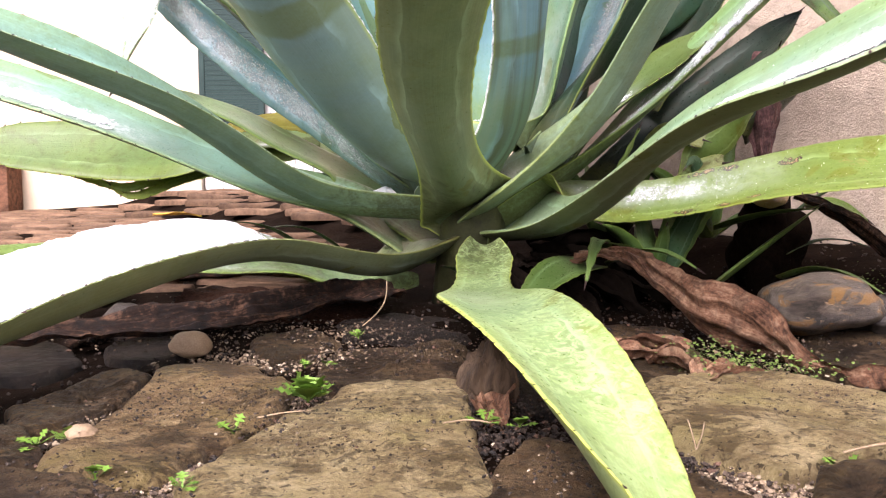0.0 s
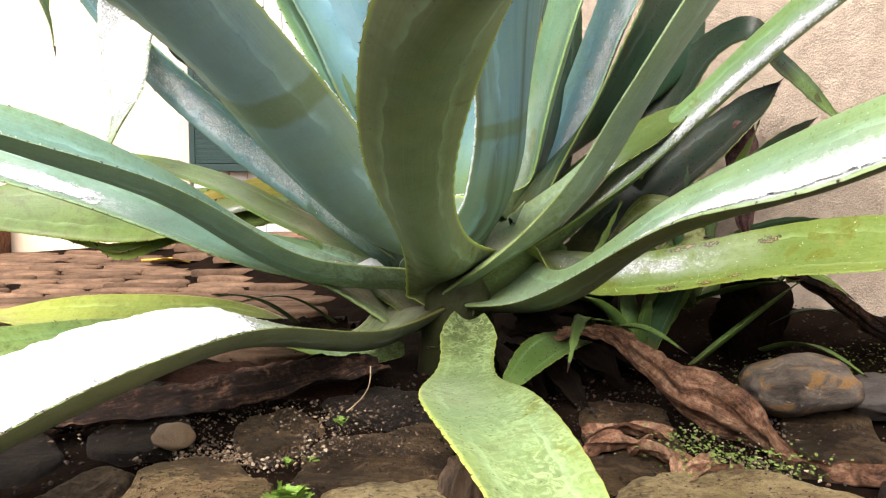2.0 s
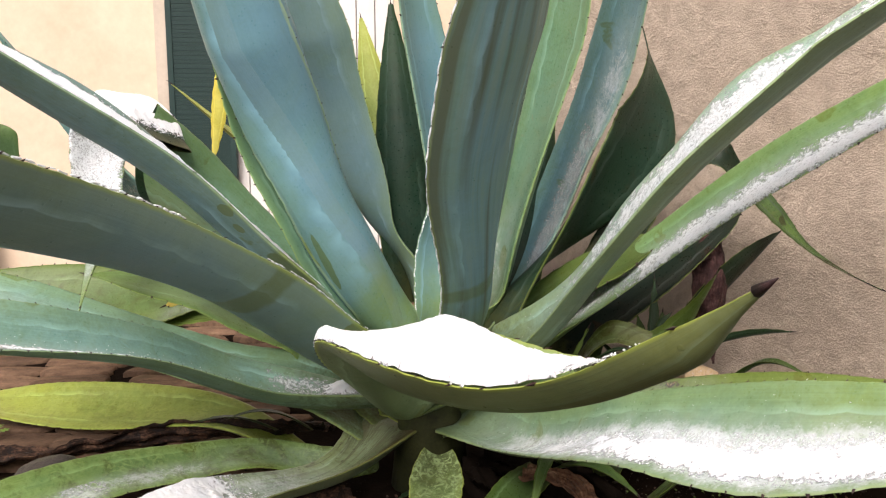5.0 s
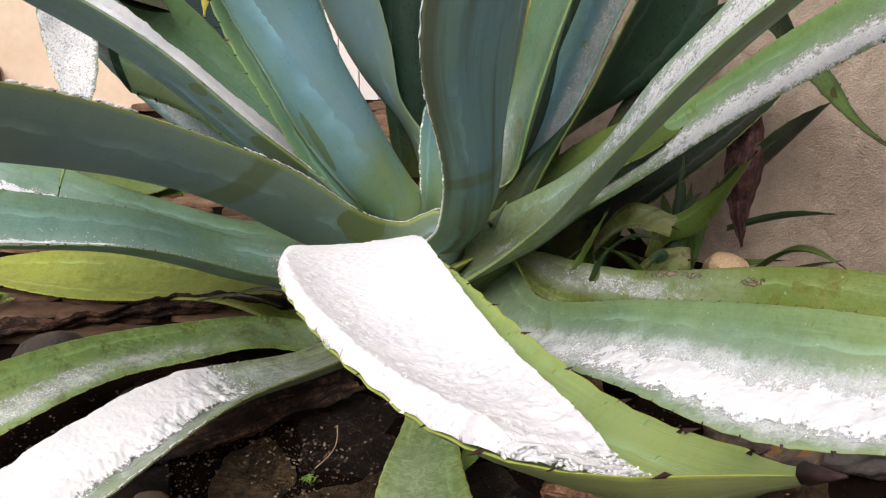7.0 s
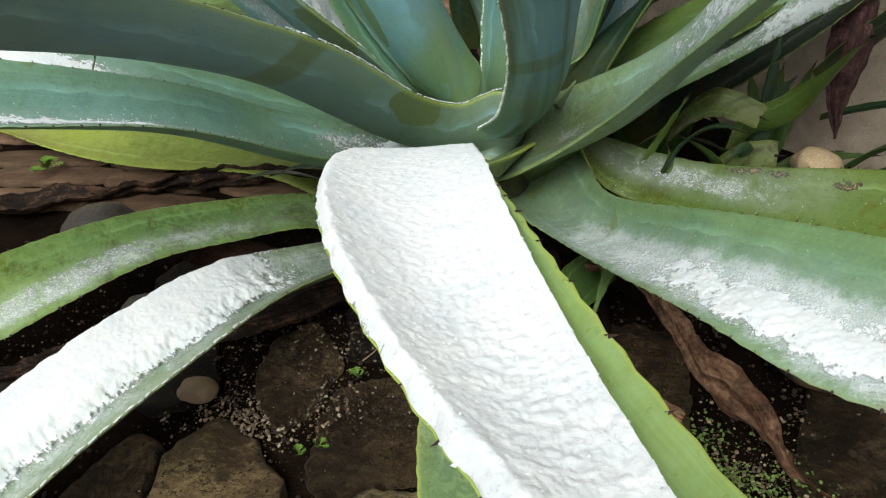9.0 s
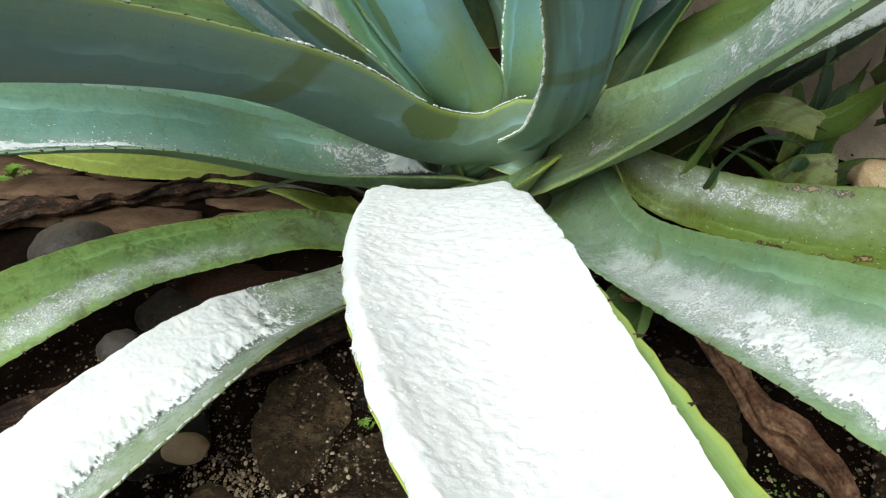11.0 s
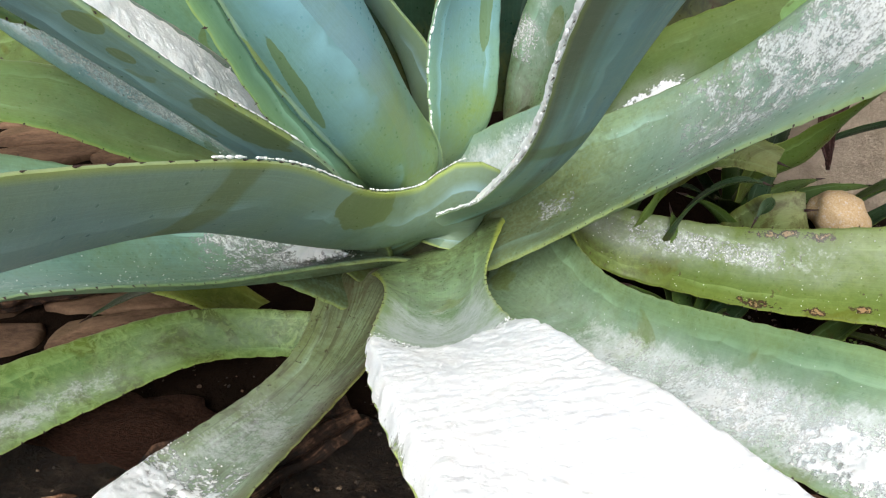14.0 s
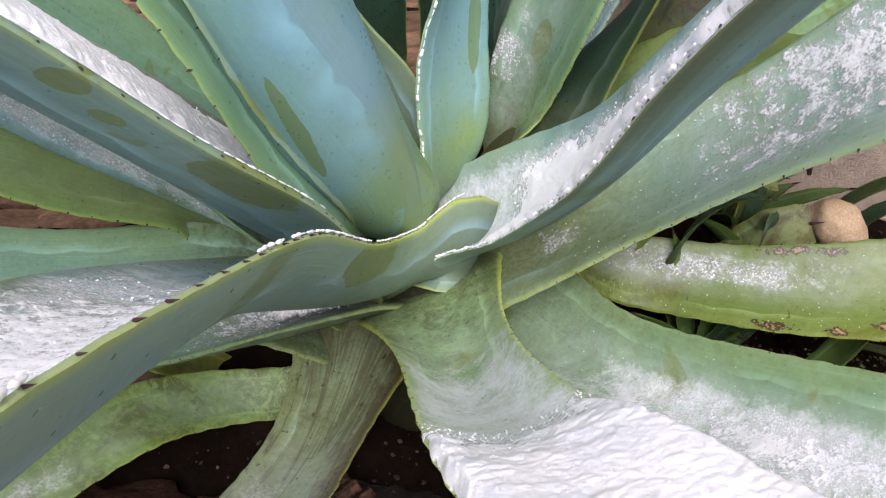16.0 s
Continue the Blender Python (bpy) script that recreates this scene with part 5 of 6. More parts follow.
# ---- stones, gravel and litter on the ground ----
def stone_mesh(name, rx, ry, high, seed, spokes=30, square=2.8):
    """A flat, worn stone: a rounded slab with an uneven rim and face, its face at z 0."""
    rng = random.Random(seed)
    ph = [rng.uniform(0, 6.28) for _ in range(4)]
    verts, faces = [(0, 0, 0.0)], []
    radii = [(0.2, 0), (0.4, 0), (0.6, 0), (0.78, 0), (0.9, -0.03), (0.965, -0.12), (0.99, -0.35), (1.0, -0.7), (0.98, -1.2)]
    for r, dz in radii:
        for j in range(spokes):
            a = 2 * math.pi * j / spokes
            c, s = math.cos(a), math.sin(a)
            k = (abs(c) ** square + abs(s) ** square) ** (-1 / square)
            k *= 1 + 0.06 * math.sin(2 * a + ph[0]) + 0.05 * math.sin(3 * a + ph[1]) + 0.035 * math.sin(5 * a + ph[2]) + 0.02 * math.sin(9 * a + ph[3])
            x, y = rx * r * k * c, ry * r * k * s
            z = dz * high + 0.2 * high * noise.fractal(Vector((x * 9 + seed, y * 9, 0.3)), 0.9, 2.0, 4) * (1 if r < 0.99 else 0.3)
            verts.append((x, y, z))
    for j in range(spokes):
        faces.append((0, 1 + j, 1 + (j + 1) % spokes))
    for i in range(len(radii) - 1):
        for j in range(spokes):
            a, b = 1 + i * spokes + j, 1 + i * spokes + (j + 1) % spokes
            faces.append((a, a + spokes, b + spokes, b))
    me = bpy.data.meshes.new(name)
    me.from_pydata(verts, [], faces)
    return me


def flagstone(corners, material, lift=0.0, seed=1.0, thick=0.05):
    """A flat split stone with the given corners in plan, its rim rounded and uneven, its face bedded."""
    c = np.array(corners)
    c = c.mean(axis=0) + (c - c.mean(axis=0)) * 1.07
    mid = c.mean(axis=0)
    a, e = c, np.roll(c, -1, axis=0)
    spokes = 110
    verts, faces = [(0.0, 0.0, 0.0)], []
    radii = []
    for j in range(spokes):
        d = np.array([math.cos(2 * math.pi * j / spokes), math.sin(2 * math.pi * j / spokes)])
        best = 0.02
        for p, q in zip(a - mid, e - mid):
            s = q - p
            det = d[0] * -s[1] + d[1] * s[0]
            if abs(det) < 1e-9:
                continue
            r, w = (p[0] * -s[1] + p[1] * s[0]) / det, (d[0] * p[1] - d[1] * p[0]) / det
            if r > 0 and -0.001 <= w <= 1.001:
                best = max(best, r)
        radii.append(best)
    radii = np.array(radii)
    for _ in range(2):
        radii = 0.5 * radii + 0.25 * (np.roll(radii, 1) + np.roll(radii, -1))
    profile = [(0.1, 0), (0.2, 0), (0.3, 0), (0.4, 0), (0.5, 0), (0.6, 0), (0.7, 0), (0.78, 0), (0.85, -0.01), (0.91, -0.03), (0.955, -0.09), (0.985, -0.22), (1.0, -0.55), (1.0, -1.0)]
    for r, dz in profile:
        for j in range(spokes):
            th = 2 * math.pi * j / spokes
            k = radii[j] * r
            x, y = k * math.cos(th), k * math.sin(th)
            wob = noise.fractal(Vector((x * 26 + seed * 9, y * 26, 0.3)), 0.8, 2.0, 4)
            x, y = x * (1 + 0.09 * wob * r), y * (1 + 0.09 * wob * r)
            z = dz * thick + 0.005 * noise.fractal(Vector((x * 7 + seed, y * 7, 0.3)), 0.9, 2.0, 5) + 0.0016 * noise.fractal(Vector((x * 60, y * 60 + seed, 0.9)), 0.7, 2.0, 4)
            ledge = math.floor(6 * noise.noise(Vector((x * 6 + y * 9 + seed, y * 2 - x * 3, 0.7)))) * 0.0016
            verts.append((x, y, z + (ledge if r < 0.97 else 0)))
    for j in range(spokes):
        faces.append((0, 1 + j, 1 + (j + 1) % spokes))
    for i in range(len(profile) - 1):
        for j in range(spokes):
            p, q = 1 + i * spokes + j, 1 + i * spokes + (j + 1) % spokes
            faces.append((p, p + spokes, q + spokes, q))
    me = bpy.data.meshes.new("paving_slab")
    me.from_pydata(verts, [], faces)
    ob = part("paving_slab", me, material)
    ob.location = (*mid, lift)
    return tagged(ob, "worn damp sandstone slab set in dark soil", "paving stone", "slabs before the agave")


flagstone([(-0.343, 0.625), (-0.344, 0.714), (-0.347, 0.936), (-0.308, 1.01), (-0.187, 0.919), (-0.174, 0.812), (-0.213, 0.693), (-0.234, 0.625), (-0.281, 0.6)], stone_mat, 0.002, 1)
flagstone([(-0.208, 0.623), (-0.132, 0.805), (-0.095, 0.882), (0.021, 0.905), (0.02, 0.695), (0.033, 0.616), (0.023, 0.463), (-0.136, 0.463)], pale_stone_mat, 0.004, 2)
flagstone([(0.234, 0.865), (0.318, 0.927), (0.403, 0.927), (0.46, 0.865), (0.507, 0.827), (0.449, 0.679), (0.367, 0.641), (0.281, 0.633), (0.243, 0.663), (0.215, 0.714)], pale_stone_mat, 0.006, 3)
flagstone([(0.029, 0.529), (0.049, 0.643), (0.089, 0.698), (0.164, 0.643), (0.203, 0.62), (0.24, 0.562), (0.201, 0.463), (0.027, 0.463)], damp_stone_mat, 0, 4)
flagstone([(-0.417, 0.629), (-0.364, 0.613), (-0.292, 0.592), (-0.223, 0.548), (-0.189, 0.463), (-0.31, 0.463)], damp_stone_mat, 0, 5)
flagstone([(-0.281, 1.092), (-0.281, 1.198), (-0.229, 1.261), (-0.161, 1.162), (-0.178, 1.062), (-0.223, 1.013)], damp_stone_mat, -0.002, 6)
flagstone([(-0.163, 0.971), (-0.156, 1.096), (0.0, 1.175), (0.038, 1.092), (0.022, 0.95), (-0.098, 0.905), (-0.142, 0.905)], damp_stone_mat, -0.006, 7)
flagstone([(-0.469, 0.809), (-0.461, 0.882), (-0.411, 0.978), (-0.367, 0.956), (-0.365, 0.865), (-0.381, 0.797), (-0.389, 0.755), (-0.431, 0.755)], damp_stone_mat, -0.004, 8)
flagstone([(0.267, 1.326), (0.394, 1.272), (0.344, 0.987), (0.253, 0.922), (0.212, 0.942)], damp_stone_mat, -0.006, 9)
flagstone([(0.577, 1.222), (0.703, 1.203), (0.611, 0.987), (0.51, 0.95), (0.482, 0.981)], damp_stone_mat, -0.004, 10)
flagstone([(0.258, 0.529), (0.306, 0.604), (0.37, 0.623), (0.404, 0.608), (0.31, 0.463), (0.229, 0.463)], damp_stone_mat, 0.002, 11)
flagstone([(-0.475, 0.746), (-0.416, 0.742), (-0.356, 0.664), (-0.359, 0.629), (-0.425, 0.643)], damp_stone_mat, -0.006, 12)
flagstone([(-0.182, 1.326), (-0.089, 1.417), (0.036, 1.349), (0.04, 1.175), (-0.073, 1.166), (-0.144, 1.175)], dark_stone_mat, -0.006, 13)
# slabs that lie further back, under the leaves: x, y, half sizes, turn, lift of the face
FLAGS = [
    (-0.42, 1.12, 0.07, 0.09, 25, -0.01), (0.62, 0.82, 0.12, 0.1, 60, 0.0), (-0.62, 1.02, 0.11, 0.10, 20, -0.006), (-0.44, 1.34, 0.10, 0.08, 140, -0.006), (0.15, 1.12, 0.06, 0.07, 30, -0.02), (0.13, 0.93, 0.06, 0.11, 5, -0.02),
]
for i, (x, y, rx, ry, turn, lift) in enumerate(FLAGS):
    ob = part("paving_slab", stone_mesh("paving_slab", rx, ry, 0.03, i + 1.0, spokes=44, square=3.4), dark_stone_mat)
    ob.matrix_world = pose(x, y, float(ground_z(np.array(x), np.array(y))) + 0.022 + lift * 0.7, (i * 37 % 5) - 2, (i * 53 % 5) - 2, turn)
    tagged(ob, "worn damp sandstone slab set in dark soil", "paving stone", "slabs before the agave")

paving = tagged(new("pavement"), "rows of worn reddish paving stones by the house", "pavement", kind="structure")
kinds = [stone_mesh("paver", 0.115 + 0.02 * (k % 3), 0.044 + 0.006 * (k % 2), 0.022, 50.0 + k, spokes=18, square=4.0) for k in range(8)]
rng = random.Random(4)
y = 1.62
count = 0
while y < 3.75:
    x = -0.34 - rng.random() * 0.2 if y < 2.4 else 0.4
    while x > -2.4:
        k = rng.randrange(8)
        if count < 295:
            ob = part("paver", kinds[k], slab_mat, paving)
            ob.location = (x, y + rng.uniform(-0.012, 0.012), float(ground_z(np.array(x), np.array(y))) + 0.014 + rng.uniform(-0.002, 0.002))
            ob.rotation_euler = (radians(rng.uniform(-1, 1)), radians(rng.uniform(-1, 1)), radians(rng.uniform(-5, 5)))
            count += 1
        x -= 0.245 + 0.04 * (k % 3)
    y += 0.104


def pebble_shape(seed, rugged=0.16):
    bm = bmesh.new()
    bmesh.ops.create_icosphere(bm, subdivisions=4, radius=1)
    for v in bm.verts:
        v.co *= 1 + rugged * noise.fractal(v.co * (0.9 if rugged < 0.2 else 1.6) + Vector((seed, 0, 0)), 0.8, 2.0, 3 if rugged < 0.2 else 6)
    return bm


def loose_stone(name, at, size, turn, seed, material, label):
    ob = part(name, pebble_shape(seed, 0.32 if name == "stone" else 0.16), material)
    ob.matrix_world = Matrix.LocRotScale(at, Euler([radians(a) for a in turn]), size)
    return tagged(ob, label, "stone")


tan_mat = plain_material("tan_pebble", (0.22, 0.145, 0.085), (0.38, 0.28, 0.18), 15, 0.6, 0.2, 0.001)
amber_mat = plain_material("amber_stone", (0.40, 0.24, 0.08), (0.66, 0.52, 0.36), 18, 0.6, 0.3, 0.003, third=(0.62, 0.58, 0.55))
dark_rock = plain_material("dark_rock", (0.022, 0.019, 0.017), (0.075, 0.064, 0.056), 12, 0.55, 0.4, 0.003)
red_rock = plain_material("red_rock", (0.012, 0.006, 0.004), (0.09, 0.042, 0.026), 22, 0.85, 1.0, 0.02, spec=0.08)
loose_stone("cobble", (0.585, 1.185, 0.045), (0.088, 0.066, 0.046), (4, -6, -12), 3.0, rock_mat, "rounded grey and rust-brown cobble on the soil")
loose_stone("pebble", (-0.352, 1.055, 0.008), (0.028, 0.021, 0.019), (0, 8, 10), 5.0, tan_mat, "smooth tan pebble beside a slab")
loose_stone("pebble", (-0.338, 0.70, 0.0), (0.014, 0.010, 0.008), (0, 0, 15), 6.0, tan_mat, "smooth tan pebble on the grit")
loose_stone("cobble", (-0.70, 1.47, 0.03), (0.075, 0.06, 0.055), (0, 0, 30), 7.0, dark_rock, "smooth grey cobble under the low leaves")
loose_stone("pebble", (-0.52, 1.24, 0.012), (0.032, 0.03, 0.026), (0, 0, 30), 8.0, dark_rock, "dark grey pebble on the soil")
loose_stone("stone", (-0.36, 1.40, 0.0), (0.13, 0.07, 0.04), (0, 4, -20), 10.0, red_rock, "rough red-brown stone under the leaves")
loose_stone("stone", (-0.22, 1.36, 0.0), (0.09, 0.05, 0.04), (0, 4, 10), 11.0, red_rock, "rough red-brown stone under the leaves")
loose_stone("stone", (0.74, 1.20, 0.02), (0.10, 0.06, 0.035), (0, 0, -10), 12.0, dark_rock, "flat dark wet stone beside the cobble")
# added prop for the pale stone; its soil-black colour stands for the darkness there
loose_stone("stone", (0.64, 1.50, 0.10), (0.08, 0.06, 0.11), (0, 0, 30), 14.0, soil_mat, "added near-black rough stone propping up the pale one")
loose_stone("rock", (0.60, 1.445, 0.225), (0.055, 0.04, 0.035), (0, 30, 20), 13.0, amber_mat, "pale stone with slush at the foot of the wall")


def scatter(name, material, spots, count, seed, low, high, label, flat=0.7, lift=0.0, base=0.006):
    """Many little grains as one mesh, thickest near the given spots (x, y, spread)."""
    rng = random.Random(seed)
    verts, faces = [], []
    octa = [(1, 0, 0), (0, 1, 0), (-1, 0, 0), (0, -1, 0), (0, 0, 1), (0, 0, -1), (0.6, 0.6, 0.6), (-0.6, 0.6, 0.6), (-0.6, -0.6, 0.6), (0.6, -0.6, 0.6)]
    tri = [(0, 1, 6), (1, 4, 6), (4, 0, 6), (1, 2, 7), (2, 4, 7), (4, 1, 7), (2, 3, 8), (3, 4, 8), (4, 2, 8), (3, 0, 9), (0, 4, 9), (4, 3, 9), (1, 0, 5), (2, 1, 5), (3, 2, 5), (0, 3, 5)]
    for _ in range(count):
        sx, sy, spread = spots[rng.randrange(len(spots))]
        x, y = sx + rng.gauss(0, spread), sy + rng.gauss(0, spread * 0.6)
        s = low + (high - low) * rng.random() ** 3
        z = float(ground_z(np.array(x), np.array(y))) + base + s * 0.3 + lift * rng.random()
        turn = Euler((rng.random() * 0.6, rng.random() * 0.6, rng.random() * 6.28)).to_matrix()
        size = Vector((s * rng.uniform(0.8, 1.5), s, s * flat))
        k = len(verts)
        for p in octa:
            q = turn @ Vector((p[0] * size.x * rng.uniform(0.8, 1.15), p[1] * size.y, p[2] * size.z))
            verts.append((x + q.x, y + q.y, z + q.z))
        faces += [(a + k, b + k, c + k) for a, b, c in tri]
    me = bpy.data.meshes.new(name)
    me.from_pydata(verts, [], faces)
    return tagged(part(name, me, material, smooth=False), label, name.replace("_", " "), kind="stuff")


grit_mat, gn, gl, gb = nodes_of("grit")
geo = gn.new("ShaderNodeNewGeometry")
gl.new(ramp(gn, gl, geo.outputs["Random Per Island"], [(0.0, (0.05, 0.033, 0.022)), (0.4, (0.14, 0.095, 0.06)), (0.75, (0.25, 0.18, 0.11)), (1.0, (0.44, 0.36, 0.26))]), gb.inputs["Base Color"])
gb.inputs["Roughness"].default_value = 0.7
crumb_mat, cn, cl, cb = nodes_of("soil_crumbs")
geo = cn.new("ShaderNodeNewGeometry")
cl.new(ramp(cn, cl, geo.outputs["Random Per Island"], [(0.0, (0.006, 0.004, 0.003)), (0.85, (0.04, 0.025, 0.016)), (1.0, (0.12, 0.06, 0.035))]), cb.inputs["Base Color"])
cb.inputs["Roughness"].default_value = 0.8
scatter("gravel", grit_mat, [(-0.23, 0.61, 0.022), (-0.235, 0.585, 0.02), (-0.22, 0.64, 0.02), (0.23, 0.6, 0.025), (0.27, 0.6, 0.025), (0.25, 0.63, 0.02), (0.28, 0.58, 0.02), (-0.285, 1.03, 0.045), (-0.25, 1.0, 0.04), (-0.3, 1.05, 0.05),
                             (-0.15, 1.06, 0.04), (-0.12, 1.2, 0.06), (-0.36, 0.70, 0.03), (-0.16, 0.86, 0.02), (-0.38, 0.78, 0.03), (0.5, 1.08, 0.06), (-0.3, 1.2, 0.12), (-0.5, 1.2, 0.12), (0.42, 0.98, 0.04)], 7000, 11, 0.0006, 0.0034, "pale grit and small gravel between the stones", lift=0.010)
scatter("soil_crumbs", crumb_mat, [(0, 0.9, 0.4), (-0.4, 1.2, 0.3), (0.4, 1.2, 0.25), (0.05, 0.75, 0.05), (0.04, 0.85, 0.04), (0.6, 1.4, 0.2), (-0.3, 0.7, 0.1), (0.19, 0.68, 0.04), (0.03, 0.62, 0.02), (-0.13, 0.78, 0.03)], 12000, 12, 0.0008, 0.0042, "dark crumbs of damp soil and rotted leaf", lift=0.010)
scatter("litter", crumb_mat, [(-0.09, 0.72, 0.10), (-0.26, 0.8, 0.07), (0.34, 0.78, 0.09), (0.12, 0.6, 0.06), (-0.05, 1.02, 0.08), (-0.3, 0.55, 0.06)], 2600, 13, 0.0005, 0.0022, "specks of soil and leaf litter on the stones", 0.6, 0.0, 0.034)
scatter("fine_grit", grit_mat, [(-0.09, 0.72, 0.10), (-0.26, 0.8, 0.07), (0.34, 0.78, 0.09), (0.12, 0.6, 0.06), (-0.05, 1.02, 0.08), (-0.2, 1.1, 0.08), (0.4, 1.0, 0.08)], 1400, 14, 0.0005, 0.0018, "specks of pale grit on the stones", 0.6, 0.0, 0.034)

# dead leaves
DRY = "dry brown curled agave leaf on the ground"


def dry_leaf(shape, label=DRY, material=None, crumple=0.006, seed=1.0):
    me_u, me_v = np.linspace(0, 1, 110), np.linspace(-1, 1, 23)
    uu, vv = np.meshgrid(me_u, me_v, indexing="ij")
    uv = np.stack([uu, vv / 2 + 0.5], -1)
    p, q = shape.at(uu, vv), shape.at(uu, vv, under=True)
    up = np.stack([np.interp(uu, shape.arc, shape.up[:, i]) for i in range(3)], -1)
    dz = (crumple * rough(p, 13, seed, 4) + 0.35 * crumple * np.sin(vv * 9 + 3 * rough(p, 6, seed, 2)))[..., None] * up
    ob = part("dead_leaf", grid_mesh("dead_leaf", [(p + dz, uv, None, False), (q + dz - up * 0.0015, uv, None, True)]), material or brown_leaf_mat)
    return tagged(ob, label, "dead leaf")


purple_mat = dead_leaf_material("purple_dead_leaf", (0.02, 0.010, 0.009), (0.085, 0.04, 0.038), (0.20, 0.11, 0.10), 0.4)
rotten_leaf_mat = dead_leaf_material("rotten_dead_leaf", (0.004, 0.002, 0.0014), (0.02, 0.010, 0.006), (0.15, 0.08, 0.048), 0.8)
dry_leaf(Leaf([(0.234, 1.329, 0.098, 0.053, 174, 0.01), (0.302, 1.261, 0.115, 0.036, 145, 0.004), (0.348, 1.188, 0.082, 0.05, 72, 0.01), (0.395, 1.116, 0.047, 0.094, 73, 0.016), (0.454, 1.053, 0.025, 0.09, 58, 0.018), (0.502, 0.996, -0.013, 0.08, 34, 0.013), (0.561, 0.947, -0.017, 0.079, 37, 0.014)], reach=0.12, thick=0.03), "curled dry brown leaf beside the cobble", crumple=0.012, seed=2.0)
dry_leaf(Leaf([(-0.111, 1.425, 0.045, 0.09, -9, 0.017), (-0.217, 1.397, 0.029, 0.086, -54, 0.019), (-0.311, 1.353, 0.006, 0.077, -66, 0.015), (-0.403, 1.301, 0.004, 0.07, -65, 0.011), (-0.488, 1.243, -0.012, 0.076, -62, 0.012), (-0.577, 1.187, -0.036, 0.082, -52, 0.015), (-0.676, 1.137, -0.049, 0.091, -50, 0.017)], reach=0.15, thick=0.03), material=rotten_leaf_mat, crumple=0.022, seed=3.0)
dry_leaf(Leaf([(-0.166, 1.652, 0.075, 0.081, -19, 0.014), (-0.307, 1.713, 0.06, 0.065, -27, 0.013), (-0.434, 1.704, 0.05, 0.072, -58, 0.01), (-0.568, 1.7, 0.045, 0.068, -64, 0.012), (-0.689, 1.654, 0.04, 0.057, -47, 0.01), (-0.818, 1.614, 0.035, 0.07, -17, 0.012), (-0.939, 1.557, 0.035, 0.09, -1, 0.017)], reach=0.1, thick=0.03), material=rotten_leaf_mat, crumple=0.014, seed=4.0)
dry_leaf(Leaf([(-0.08, 1.36, 0.05, 0.06, 0, 0.01), (-0.22, 1.27, 0.045, 0.07, 20, 0.012), (-0.36, 1.2, 0.03, 0.075, 30, 0.015), (-0.52, 1.12, 0.02, 0.06, 10, 0.01)], reach=0.2, thick=0.03), material=rotten_leaf_mat, crumple=0.012, seed=5.0)
dry_leaf(Leaf([(0.668, 1.63, 0.50, 0.05, 10, 0.02), (0.664, 1.62, 0.44, 0.07, 5, 0.03), (0.662, 1.61, 0.38, 0.075, -5, 0.03), (0.660, 1.60, 0.31, 0.045, -10, 0.015), (0.664, 1.59, 0.255, 0.018, 0, 0.006)], True, reach=0.03, thick=0.04),
         "purple-brown withered leaf hanging by the stucco wall", purple_mat, 0.008, 6.0)
dry_leaf(Leaf([(0.64, 1.40, 0.21, 0.02, 30, 0.006), (0.70, 1.37, 0.18, 0.03, 40, 0.008), (0.76, 1.35, 0.135, 0.035, 50, 0.01), (0.82, 1.33, 0.09, 0.03, 50, 0.008)], reach=0.05, thick=0.03), "dark withered leaf leaning by the wall", rotten_leaf_mat, 0.008, 7.0)
for k, (x, y, s, a) in enumerate([(0.26, 1.03, 0.05, 20), (0.31, 0.98, 0.045, 130), (0.33, 0.93, 0.05, 60), (0.29, 1.08, 0.06, 160), (0.06, 0.86, 0.05, 80), (0.05, 0.80, 0.04, 100), (0.36, 0.94, 0.035, 10), (-0.44, 1.26, 0.07, 30)]):
    c, n = math.cos(radians(a)), math.sin(radians(a))
    z = float(ground_z(np.array(x), np.array(y))) + 0.024
    dry_leaf(Leaf([(x - s * c, y - s * n, z, s * 0.5, 20, 0.01), (x, y, z + 0.012, s * 0.95, -10, 0.012), (x + s * c, y + s * n, z, s * 0.6, 25, 0.01)], reach=0.01, thick=0.03),
             "crumpled grey-brown scrap of dead leaf", None, 0.010, 20.0 + k)


yellow_mat = plain_material("yellow_fallen_leaf", (0.34, 0.19, 0.03), (0.62, 0.42, 0.07), 25, 0.7, 0.4, 0.003)
dry_leaf(Leaf([(-1.19, 3.15, 0.100, 0.05, 0, 0.006), (-1.10, 3.18, 0.108, 0.09, 0, 0.008), (-1.01, 3.16, 0.100, 0.05, 0, 0.006)], reach=0.02, thick=0.03), "yellow fallen leaf lying on the paving", yellow_mat, 0.006, 60.0)
# added leaves under the plant; their near-black colour stands in for its shade
shadow_mat = plain_material("shade_black_leaf", (0.002, 0.0015, 0.0011), (0.012, 0.0085, 0.006), 9, 0.95, 0.8, 0.004, spec=0.04)
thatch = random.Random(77)
